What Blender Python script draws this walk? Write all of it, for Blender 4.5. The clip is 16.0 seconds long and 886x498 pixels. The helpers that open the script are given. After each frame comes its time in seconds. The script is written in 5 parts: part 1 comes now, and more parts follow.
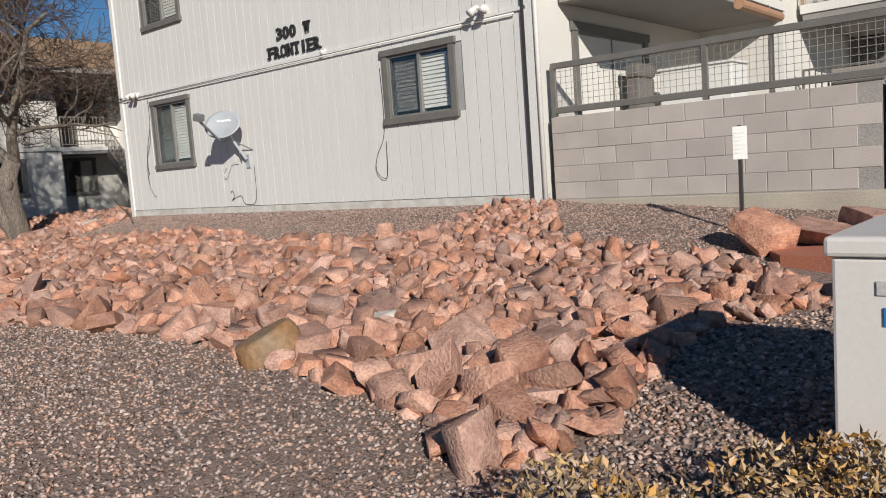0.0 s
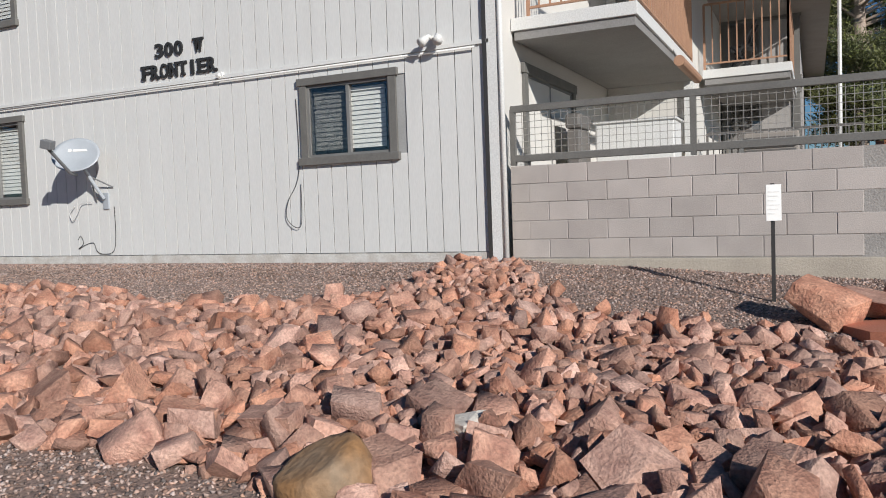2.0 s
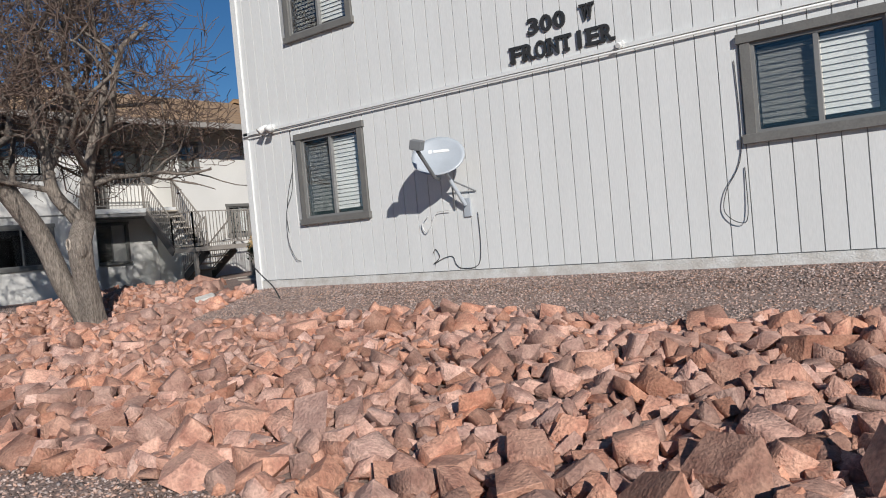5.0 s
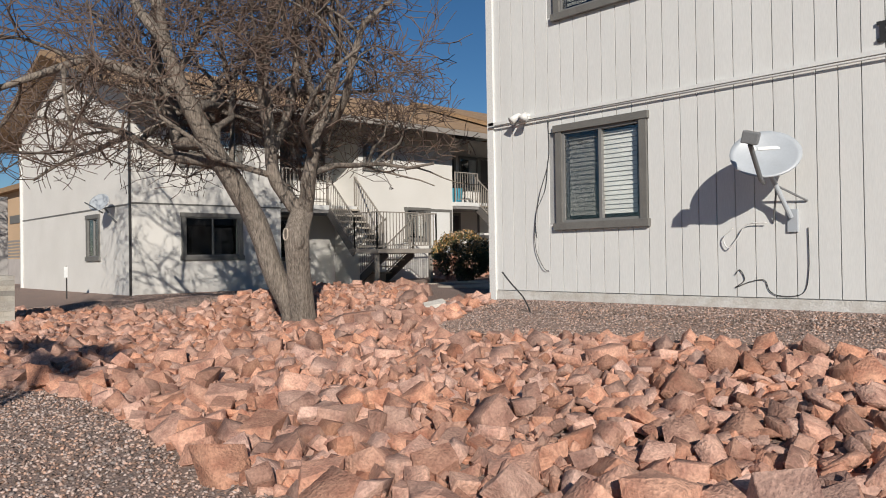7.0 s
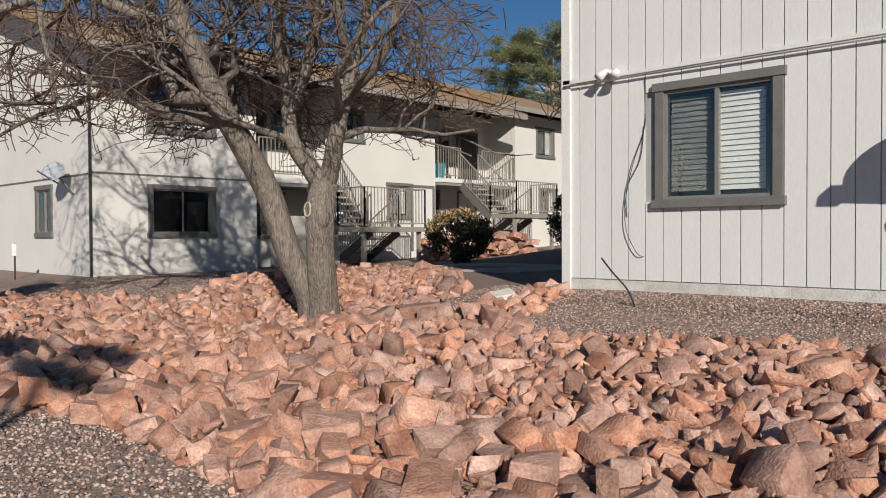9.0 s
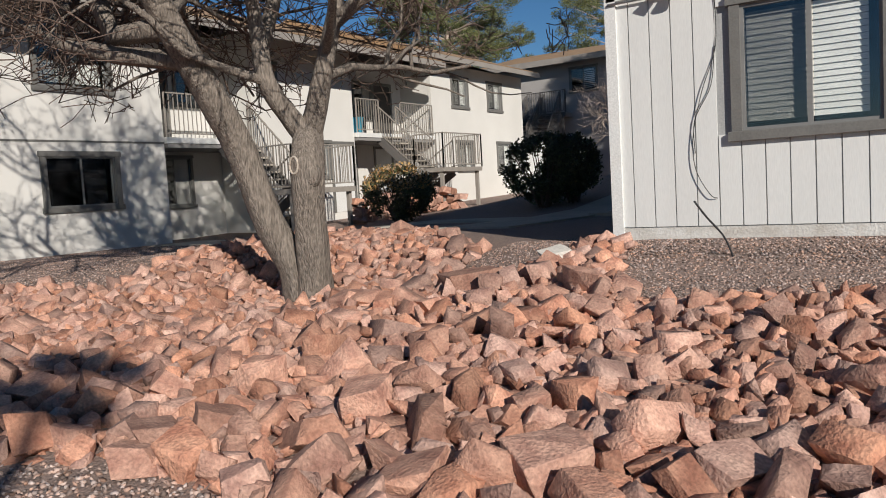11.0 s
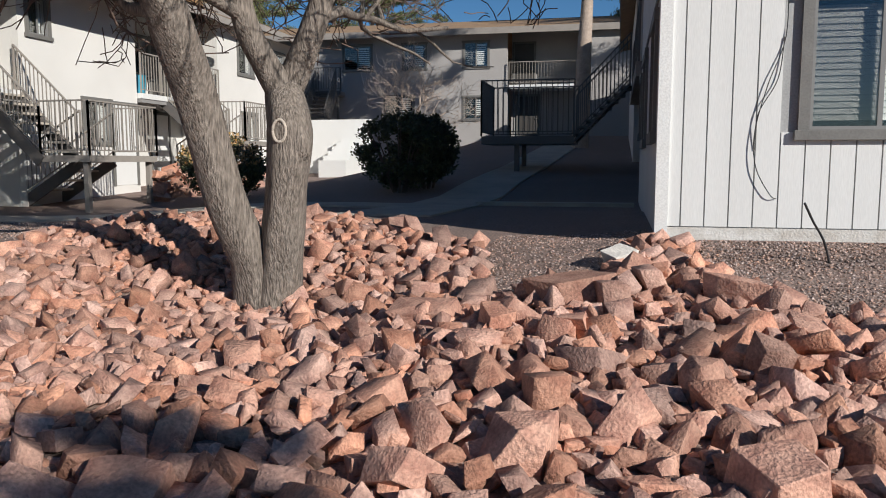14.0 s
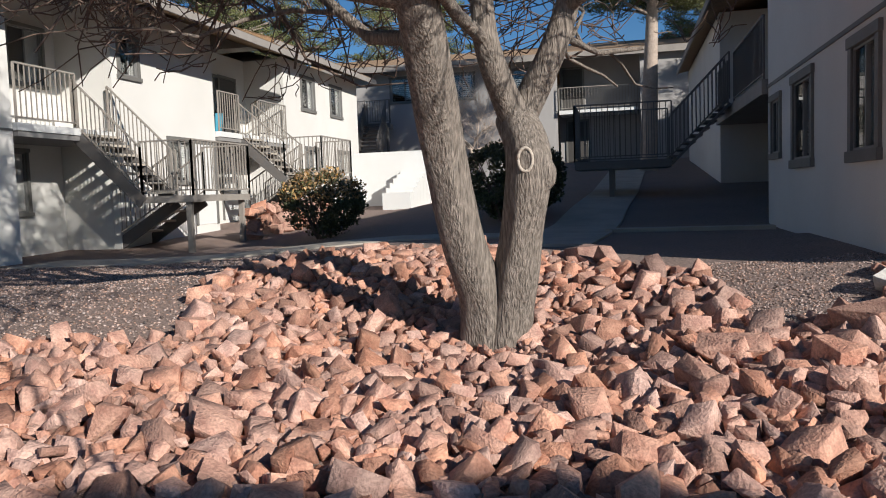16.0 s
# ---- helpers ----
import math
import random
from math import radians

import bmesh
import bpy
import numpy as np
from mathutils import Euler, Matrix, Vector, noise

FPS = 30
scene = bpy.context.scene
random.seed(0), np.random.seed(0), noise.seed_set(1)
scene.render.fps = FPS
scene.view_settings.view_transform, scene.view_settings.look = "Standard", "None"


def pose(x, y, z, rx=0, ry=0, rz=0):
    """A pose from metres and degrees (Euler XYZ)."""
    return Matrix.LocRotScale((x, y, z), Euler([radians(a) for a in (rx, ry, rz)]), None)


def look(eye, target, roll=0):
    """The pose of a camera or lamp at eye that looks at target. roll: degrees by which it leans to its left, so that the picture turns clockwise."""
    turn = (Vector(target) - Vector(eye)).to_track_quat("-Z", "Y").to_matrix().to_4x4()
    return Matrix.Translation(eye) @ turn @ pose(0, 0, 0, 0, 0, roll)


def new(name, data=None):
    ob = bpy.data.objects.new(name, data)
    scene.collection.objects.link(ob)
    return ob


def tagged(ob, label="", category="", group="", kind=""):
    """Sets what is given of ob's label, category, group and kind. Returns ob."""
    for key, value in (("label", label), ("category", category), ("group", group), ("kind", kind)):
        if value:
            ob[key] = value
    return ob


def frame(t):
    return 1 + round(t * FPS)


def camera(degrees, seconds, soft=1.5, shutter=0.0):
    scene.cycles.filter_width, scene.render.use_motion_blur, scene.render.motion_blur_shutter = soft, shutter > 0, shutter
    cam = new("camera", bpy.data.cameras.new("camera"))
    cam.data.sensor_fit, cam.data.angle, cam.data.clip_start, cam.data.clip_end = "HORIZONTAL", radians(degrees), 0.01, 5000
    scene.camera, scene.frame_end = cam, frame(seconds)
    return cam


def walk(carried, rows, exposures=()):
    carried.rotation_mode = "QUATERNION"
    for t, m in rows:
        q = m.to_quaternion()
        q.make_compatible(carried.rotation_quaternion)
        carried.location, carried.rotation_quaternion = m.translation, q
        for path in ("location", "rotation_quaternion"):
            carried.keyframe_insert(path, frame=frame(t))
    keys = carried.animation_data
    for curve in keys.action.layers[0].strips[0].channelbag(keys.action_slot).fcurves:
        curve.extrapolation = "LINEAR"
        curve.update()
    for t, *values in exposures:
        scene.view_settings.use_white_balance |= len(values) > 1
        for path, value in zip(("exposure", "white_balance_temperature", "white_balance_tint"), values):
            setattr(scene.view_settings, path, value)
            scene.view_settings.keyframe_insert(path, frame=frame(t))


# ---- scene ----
cam = camera(59.4, 16.0, 1.0)
METRES, EYE, TILT, LEAN, TURN = 17.2, 1.5, 0.0, 0.0, 40.7
ROWS = [
    (0.0, 0.0, 0.0, 0.0, -0.42, -5.85, 4.12),
    (0.5, -0.0236, 0.0188, 0.0001, -2.36, -3.93, 2.38),
    (1.0, -0.0432, 0.0435, 0.0016, -15.22, -3.24, 1.39),
    (1.5, -0.0634, 0.0694, 0.0029, -17.67, -2.39, 1.94),
    (2.0, -0.0868, 0.0931, 0.0045, -15.24, -2.84, 2.05),
    (2.5, -0.1073, 0.1175, 0.0041, -11.72, -3.0, 1.77),
    (3.0, -0.1298, 0.1383, 0.0049, -9.37, -2.89, 2.23),
    (3.5, -0.1518, 0.1583, 0.0048, -7.37, -2.66, 3.12),
    (4.0, -0.1775, 0.1796, 0.0053, -4.74, -2.16, 4.33),
    (4.5, -0.2033, 0.1978, 0.0036, -2.5, -3.24, 5.38),
    (5.0, -0.2266, 0.2216, 0.0058, -2.84, -1.22, 5.22),
    (7.5, -0.346, 0.3269, 0.0043, 7.89, 0.5, 0.41),
    (8.0, -0.369, 0.3482, 0.0045, 5.43, 0.32, -0.1),
    (8.5, -0.3925, 0.3729, 0.0056, 3.37, -0.25, 0.02),
    (9.0, -0.4167, 0.3934, 0.0072, 2.35, -1.08, 0.31),
    (9.5, -0.4391, 0.4154, 0.0061, 1.42, -1.98, 0.77),
    (10.0, -0.4621, 0.4358, 0.0056, 0.28, -2.96, 0.93),
    (12.5, -0.5763, 0.5482, 0.0086, -19.7, -6.86, 3.16),
    (13.0, -0.5992, 0.5709, 0.0098, -22.12, -7.17, 0.44),
    (13.5, -0.624, 0.586, 0.011, -24.87, -7.49, -0.57),
    (14.0, -0.6457, 0.6047, 0.0117, -28.01, -6.41, 0.04),
    (14.5, -0.6687, 0.6224, 0.0129, -29.94, -3.64, 1.53),
    (15.0, -0.6906, 0.6384, 0.0135, -29.28, -1.62, 2.26),
    (15.5, -0.7106, 0.6585, 0.0146, -27.81, 1.37, 2.12),
    (16.0, -0.7314, 0.6754, 0.0134, -27.23, -4.24, 2.0),
]
walk(cam, [(t, pose(0, 0, EYE, TILT, LEAN, TURN) @ pose(METRES * x, METRES * y, METRES * z, 90 + pitch, roll, yaw)) for t, x, y, z, yaw, pitch, roll in ROWS],
     exposures=[(0.0, -0.05, 6750, 10), (1.5, -0.05, 6500, 10), (3.0, -0.05, 6300, 10), (5.0, -0.05, 6300, 10), (7.5, -0.03, 6800, 10), (10.0, -0.03, 6750, 10),
                (13.0, 0.05, 6500, 10), (14.5, 0.19, 6350, 10), (15.5, 0.28, 6200, 10), (16.0, 0.35, 6500, 10)])

# ---- world, sun ----
world = bpy.data.worlds.new("sky")
scene.world = world
world.use_nodes = True
wn = world.node_tree
wn.nodes.clear()
sky = wn.nodes.new("ShaderNodeTexSky")
sky.sky_type = 'NISHITA'
sky.sun_disc = False
SUN = Vector((0.735, -0.55, 0.397)).normalized()
sky.sun_elevation = math.asin(SUN.z)
sky.sun_rotation = math.atan2(SUN.x, SUN.y)
sky.altitude = 1200
sky.air_density = 1.0
sky.dust_density = 0.0
sky.ozone_density = 4.5
bg = wn.nodes.new("ShaderNodeBackground")
bg.inputs["Strength"].default_value = 0.063
wo = wn.nodes.new("ShaderNodeOutputWorld")
deep = wn.nodes.new("ShaderNodeHueSaturation")
deep.inputs["Saturation"].default_value = 1.16
wn.links.new(sky.outputs[0], deep.inputs["Color"])
wn.links.new(deep.outputs[0], bg.inputs[0])
wn.links.new(bg.outputs[0], wo.inputs[0])
sun = new("sun", bpy.data.lights.new("sun", 'SUN'))
sun.data.energy = 5.0
sun.data.angle = radians(0.55)
sun.data.color = (1.0, 0.96, 0.90)
sun.matrix_world = look((0, 0, 20), Vector((0, 0, 20)) - SUN)


# ---- materials ----
def material(name, base, rough=0.8, metal=0.0, second=None, scale=3.0, amount=0.5, bump=0.0, bump_scale=60.0,
             per=None, spread=0.0, stretch=(1, 1, 1), fine=0.12):
    """Noise-varied surface: base and second colour mixed by large stains, fine grain, fine relief; per 'object' or 'island' varies pieces."""
    m = bpy.data.materials.new(name)
    m.use_nodes = True
    nt = m.node_tree
    b = nt.nodes["Principled BSDF"]
    b.inputs["Roughness"].default_value = rough
    b.inputs["Metallic"].default_value = metal
    tc = nt.nodes.new("ShaderNodeNewGeometry")
    mp = nt.nodes.new("ShaderNodeMapping")
    mp.inputs["Scale"].default_value = stretch
    nt.links.new(tc.outputs["Position"], mp.inputs["Vector"])
    big = nt.nodes.new("ShaderNodeTexNoise")
    big.inputs["Scale"].default_value = scale
    big.inputs["Detail"].default_value = 6
    nt.links.new(mp.outputs[0], big.inputs["Vector"])
    ramp = nt.nodes.new("ShaderNodeMapRange")
    ramp.inputs[1].default_value, ramp.inputs[2].default_value = 0.35, 0.7
    ramp.inputs[3].default_value, ramp.inputs[4].default_value = 0.0, amount
    nt.links.new(big.outputs["Fac"], ramp.inputs[0])
    mix = nt.nodes.new("ShaderNodeMix")
    mix.data_type = 'RGBA'
    mix.inputs[6].default_value = (*base, 1)
    mix.inputs[7].default_value = (*(second or [c * 0.7 for c in base]), 1)
    nt.links.new(ramp.outputs[0], mix.inputs[0])
    small = nt.nodes.new("ShaderNodeTexNoise")
    small.inputs["Scale"].default_value = bump_scale
    small.inputs["Detail"].default_value = 5
    nt.links.new(mp.outputs[0], small.inputs["Vector"])
    val = nt.nodes.new("ShaderNodeMapRange")
    val.inputs[1].default_value, val.inputs[2].default_value = 0.3, 0.7
    val.inputs[3].default_value, val.inputs[4].default_value = 1 - fine, 1 + fine
    nt.links.new(small.outputs["Fac"], val.inputs[0])
    hsv = nt.nodes.new("ShaderNodeHueSaturation")
    nt.links.new(mix.outputs[2], hsv.inputs["Color"])
    last = val.outputs[0]
    if per:
        if per == "object":
            rnd = nt.nodes.new("ShaderNodeObjectInfo").outputs["Random"]
        else:
            rnd = tc.outputs["Random Per Island"]
        pr = nt.nodes.new("ShaderNodeMapRange")
        pr.inputs[3].default_value, pr.inputs[4].default_value = 1 - spread, 1 + spread
        nt.links.new(rnd, pr.inputs[0])
        mul = nt.nodes.new("ShaderNodeMath")
        mul.operation = 'MULTIPLY'
        nt.links.new(pr.outputs[0], mul.inputs[0])
        nt.links.new(val.outputs[0], mul.inputs[1])
        last = mul.outputs[0]
        hm = nt.nodes.new("ShaderNodeMath")
        hm.operation = 'MULTIPLY_ADD'
        fr = nt.nodes.new("ShaderNodeMath")
        fr.operation = 'MULTIPLY'
        fr.inputs[1].default_value = 17.31
        nt.links.new(rnd, fr.inputs[0])
        fx = nt.nodes.new("ShaderNodeMath")
        fx.operation = 'FRACT'
        nt.links.new(fr.outputs[0], fx.inputs[0])
        sat = nt.nodes.new("ShaderNodeMapRange")
        sat.inputs[3].default_value, sat.inputs[4].default_value = 1 - spread * 0.55, 1 + spread * 0.45
        nt.links.new(fx.outputs[0], sat.inputs[0])
        nt.links.new(sat.outputs[0], hsv.inputs["Saturation"])
    nt.links.new(last, hsv.inputs["Value"])
    nt.links.new(hsv.outputs[0], b.inputs["Base Color"])
    if bump:
        bp = nt.nodes.new("ShaderNodeBump")
        bp.inputs["Strength"].default_value = bump
        bp.inputs["Distance"].default_value = 0.02 if bump < 1.0 else 0.035
        nt.links.new(small.outputs["Fac"], bp.inputs["Height"])
        nt.links.new(bp.outputs[0], b.inputs["Normal"])
    return m


def glass_material(name, tint, alpha):
    m = bpy.data.materials.new(name)
    m.use_nodes = True
    nt = m.node_tree
    out = nt.nodes["Material Output"]
    nt.nodes.remove(nt.nodes["Principled BSDF"])
    tr = nt.nodes.new("ShaderNodeBsdfTransparent")
    tr.inputs[0].default_value = (*tint, 1)
    gl = nt.nodes.new("ShaderNodeBsdfGlossy")
    gl.inputs["Roughness"].default_value = 0.02
    lw = nt.nodes.new("ShaderNodeLayerWeight")
    lw.inputs[0].default_value = 0.5
    pw = nt.nodes.new("ShaderNodeMath")
    pw.operation = 'POWER'
    pw.inputs[1].default_value = 4.0
    nt.links.new(lw.outputs["Facing"], pw.inputs[0])
    fr = nt.nodes.new("ShaderNodeMath")
    fr.operation = 'MULTIPLY_ADD'
    fr.inputs[1].default_value, fr.inputs[2].default_value = 0.85, 0.10
    nt.links.new(pw.outputs[0], fr.inputs[0])
    mx = nt.nodes.new("ShaderNodeMixShader")
    nt.links.new(fr.outputs[0], mx.inputs[0])
    nt.links.new(tr.outputs[0], mx.inputs[1])
    nt.links.new(gl.outputs[0], mx.inputs[2])
    nt.links.new(mx.outputs[0], out.inputs[0])
    return m


M_SIDING = material("siding_paint", (0.655, 0.655, 0.635), 0.75, second=(0.575, 0.57, 0.55), scale=1.2, amount=0.45, bump=0.07, bump_scale=45,
                    stretch=(3, 3, 0.35), fine=0.05)
# darker than the siding: groove shade mixed into the paint
M_GROOVE = material("shaded_groove_paint", (0.36, 0.36, 0.355), 0.9)
M_STUCCO = material("stucco", (0.67, 0.65, 0.61), 0.92, second=(0.58, 0.56, 0.52), scale=0.9, amount=0.5, bump=0.3, bump_scale=70, fine=0.06)
# grey stucco, darkened to carry shade on the rear and wing walls
M_FAR = material("grey_and_shaded_stucco", (0.37, 0.35, 0.335), 0.92, second=(0.30, 0.285, 0.27), scale=0.7, amount=0.5, bump=0.3, bump_scale=60)
M_TAN = material("tan_stucco", (0.55, 0.38, 0.24), 0.92, scale=0.6, amount=0.3, bump=0.2)
M_TRIM = material("dark_grey_trim_paint", (0.135, 0.13, 0.12), 0.6, second=(0.19, 0.185, 0.17), scale=5, amount=0.5, bump=0.1)
M_BRONZE = material("bronze_frame", (0.05, 0.047, 0.045), 0.4, bump=0.0)
M_ALU = material("aluminium_frame", (0.55, 0.55, 0.54), 0.4, 0.6)
M_WHITE = material("white_paint", (0.68, 0.68, 0.66), 0.55, second=(0.66, 0.64, 0.6), scale=4, amount=0.4, bump=0.1)
M_SASH = material("grey_sash", (0.20, 0.197, 0.19), 0.5, 0.0, fine=0.04)
M_BLIND = material("blind_vinyl", (0.84, 0.82, 0.76), 0.5, fine=0.03)
M_GLASS = glass_material("window_glass", (0.90, 0.92, 0.93), 0.3)
M_SCREEN = glass_material("insect_screen_mesh", (0.58, 0.58, 0.58), 0.3)
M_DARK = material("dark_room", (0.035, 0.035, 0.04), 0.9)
M_DOOR = material("dark_door_paint", (0.06, 0.055, 0.05), 0.6, bump=0.1)
M_ROOF = material("tan_shingle", (0.34, 0.22, 0.125), 0.95, second=(0.24, 0.155, 0.09), scale=2.5, amount=0.7, bump=0.8, bump_scale=22, fine=0.25,
                  per="object", spread=0.12)
# soffit grey, darkened in colour for the shade below the decks
M_SOFFIT = material("shaded_soffit_grey", (0.26, 0.25, 0.24), 0.8, second=(0.21, 0.20, 0.19), scale=2, amount=0.6, bump=0.1)
M_FASCIA = material("fascia_paint", (0.30, 0.27, 0.24), 0.7, scale=3, bump=0.1)
M_BLOCK = material("concrete_block", (0.45, 0.405, 0.375), 0.95, second=(0.37, 0.33, 0.305), scale=3, amount=0.6, bump=0.2, bump_scale=90, per="object", spread=0.08, fine=0.08)
M_FOOT = material("flaking_whitewash", (0.62, 0.61, 0.58), 0.9, second=(0.42, 0.38, 0.33), scale=6, amount=0.8, bump=0.5, bump_scale=50)
M_MORTAR = material("mortar", (0.33, 0.31, 0.29), 0.95, bump=0.4)
M_CONC = material("concrete", (0.46, 0.41, 0.34), 0.93, second=(0.33, 0.29, 0.24), scale=1.8, amount=0.7, bump=0.4, bump_scale=80, fine=0.1)
M_REDCONC = material("red_painted_concrete", (0.46, 0.17, 0.10), 0.85, second=(0.36, 0.15, 0.10), scale=2, amount=0.6, bump=0.3, bump_scale=70)
M_METAL = material("dark_rail_paint", (0.12, 0.115, 0.11), 0.5, second=(0.16, 0.13, 0.11), scale=6, amount=0.5, bump=0.1)
M_RAIL = material("grey_rail_paint", (0.30, 0.27, 0.235), 0.55, second=(0.22, 0.19, 0.17), scale=6, amount=0.5)
M_BROWNRAIL = material("brown_rail_paint", (0.42, 0.24, 0.15), 0.6, second=(0.32, 0.18, 0.12), scale=5, amount=0.5)
M_MESH = material("welded_wire", (0.40, 0.38, 0.35), 0.5, 0.4)
M_GALV = material("galvanised_steel", (0.52, 0.57, 0.59), 0.42, 0.45, second=(0.40, 0.45, 0.47), scale=9, amount=0.7, bump=0.0, bump_scale=40, fine=0.05)
M_HOLE = material("punched_hole", (0.03, 0.03, 0.03), 0.9)
M_ROCK = material("red_granite", (0.53, 0.305, 0.22), 0.9, second=(0.31, 0.15, 0.108), scale=9, amount=1.0, bump=0.7, bump_scale=60, per="island", spread=0.36, fine=0.24)
M_ROCKONE = material("red_granite_boulder", (0.53, 0.305, 0.22), 0.9, second=(0.31, 0.15, 0.108), scale=8, amount=1.0, bump=0.7, bump_scale=55, per="object", spread=0.3, fine=0.24)
M_BROWNROCK = material("brown_boulder_stone", (0.31, 0.165, 0.07), 0.85, second=(0.27, 0.20, 0.135), scale=4, amount=0.9, bump=0.6, bump_scale=25, fine=0.2)
M_GREYROCK = material("pale_quartz_stone", (0.62, 0.58, 0.52), 0.85, scale=12, amount=0.5, bump=0.6, bump_scale=40)
M_PEBBLE = material("gravel_pebble", (0.37, 0.255, 0.205), 0.9, second=(0.29, 0.225, 0.20), scale=3, amount=0.7, bump=0.3, bump_scale=120, per="island", spread=0.75, fine=0.1)
M_BARK = material("grey_bark", (0.25, 0.21, 0.175), 0.95, second=(0.13, 0.105, 0.085), scale=30, amount=0.85, bump=1.0, bump_scale=62, stretch=(1, 1, 0.2), fine=0.45)
M_CUT = material("healed_cut_wood", (0.47, 0.40, 0.33), 0.9, scale=20, amount=0.6, bump=0.7, bump_scale=40)
M_TWIG = material("twig_bark", (0.16, 0.11, 0.085), 0.95, second=(0.10, 0.072, 0.06), scale=3, amount=0.6, fine=0.2)
M_PALETWIG = material("pale_twig", (0.50, 0.40, 0.33), 0.95)
M_LEAF = material("shrub_leaf", (0.07, 0.085, 0.035), 0.6, second=(0.10, 0.06, 0.03), scale=1.5, amount=0.6, per="island", spread=0.5)
M_DRYLEAF = material("dry_shrub_leaf", (0.36, 0.20, 0.08), 0.8, second=(0.48, 0.36, 0.2), scale=4, amount=0.8, per="island", spread=0.5)
M_NEEDLE = material("pine_needle", (0.11, 0.13, 0.045), 0.7, second=(0.16, 0.15, 0.055), scale=1.0, amount=0.7, per="island", spread=0.5)
M_PINEBARK = material("pine_bark", (0.40, 0.32, 0.26), 0.95, scale=6, amount=0.7, bump=0.8, bump_scale=20)
M_BLACK = material("black_cable", (0.02, 0.02, 0.022), 0.6)
M_LETTER = material("black_letter_paint", (0.03, 0.03, 0.03), 0.5)
M_DISH = material("dish_grey_enamel", (0.42, 0.45, 0.48), 0.4, fine=0.03)
M_DISHARM = material("dish_arm_grey", (0.16, 0.165, 0.17), 0.45)
M_SIGN = material("sign_white", (0.80, 0.80, 0.78), 0.5, fine=0.03)
M_FAINT = material("faded_ink", (0.73, 0.73, 0.71), 0.7)
M_INK = material("sign_ink", (0.50, 0.50, 0.50), 0.7)
M_CABINET = material("cabinet_beige_enamel", (0.66, 0.63, 0.60), 0.45, second=(0.6, 0.57, 0.54), scale=3, amount=0.3, fine=0.03)
M_BLUE = material("blue_sticker", (0.03, 0.20, 0.62), 0.4)
M_TEAL = material("blue_plastic", (0.05, 0.30, 0.42), 0.4)
M_TIMBER = material("railway_timber", (0.20, 0.14, 0.095), 0.95, scale=8, amount=0.7, bump=0.6, stretch=(0.3, 3, 3))
M_ASPHALT = material("asphalt", (0.055, 0.053, 0.05), 0.95, second=(0.08, 0.077, 0.07), scale=0.6, amount=0.7, bump=0.5, bump_scale=120)
M_CARBLUE = material("car_paint_blue", (0.02, 0.035, 0.10), 0.25, 0.3, fine=0.02)
M_CARWHITE = material("car_paint_white", (0.75, 0.75, 0.75), 0.25, 0.0, fine=0.02)
M_CARBLACK = material("car_paint_black", (0.015, 0.015, 0.017), 0.25, 0.0, fine=0.02)
M_TYRE = material("tyre_rubber", (0.02, 0.02, 0.02), 0.8)
M_REDHOUSE = material("red_brown_siding", (0.30, 0.10, 0.05), 0.85, bump=0.2)
M_STONEV = material("stacked_stone", (0.40, 0.38, 0.34), 0.9, second=(0.30, 0.27, 0.23), scale=6, amount=0.8, bump=0.6, per="object", spread=0.35)


# ---- mesh helpers ----
def box(bm, x0, x1, y0, y1, z0, z1, m=None):
    q = Matrix.Translation(((x0 + x1) / 2, (y0 + y1) / 2, (z0 + z1) / 2)) @ Matrix.Diagonal((abs(x1 - x0), abs(y1 - y0), abs(z1 - z0), 1))
    bmesh.ops.create_cube(bm, size=1, matrix=(m @ q) if m else q)


def tube(bm, points, radii, n=8, caps=True):
    """A tapered tube along points."""
    pts = [Vector(p) for p in points]
    rings = []
    side = None
    for i, p in enumerate(pts):
        d = (pts[min(i + 1, len(pts) - 1)] - pts[max(i - 1, 0)])
        d = d.normalized() if d.length > 1e-9 else Vector((0, 0, 1))
        if side is None:
            side = d.orthogonal().normalized()
        side = (side - d * side.dot(d))
        side = side.normalized() if side.length > 1e-6 else d.orthogonal().normalized()
        up = d.cross(side)
        r = radii[i] if isinstance(radii, (list, tuple)) else radii
        rings.append([bm.verts.new(p + (side * math.cos(2 * math.pi * k / n) + up * math.sin(2 * math.pi * k / n)) * r) for k in range(n)])
    for a, b in zip(rings, rings[1:]):
        for k in range(n):
            bm.faces.new((a[k], a[(k + 1) % n], b[(k + 1) % n], b[k]))
    if caps:
        bm.faces.new(rings[0][::-1])
        bm.faces.new(rings[-1])


def mesh_of(bm, mat, smooth=False, bevel=0.0):
    if bevel:
        bmesh.ops.bevel(bm, geom=list(bm.edges), offset=bevel, segments=2, affect='EDGES', profile=0.5)
    me = bpy.data.meshes.new("mesh")
    bm.normal_update()
    bm.to_mesh(me)
    bm.free()
    me.materials.append(mat)
    if smooth:
        for p in me.polygons:
            p.use_smooth = True
    return me


def part(name, bm, mat, parent=None, label="", smooth=False, bevel=0.0):
    ob = new(name, mesh_of(bm, mat, smooth, bevel))
    if parent:
        ob.parent = parent
    if label:
        tagged(ob, label)
    return ob


def piece(name, me, parent, m):
    ob = new(name, me)
    ob.parent = parent
    ob.matrix_basis = m
    return ob


def thing(name, label, category, group="", kind="", at=None):
    ob = new(name)
    ob.empty_display_size = 0.1
    if at:
        ob.matrix_basis = at if isinstance(at, Matrix) else Matrix.Translation(at)
    return tagged(ob, label, category, group, kind)


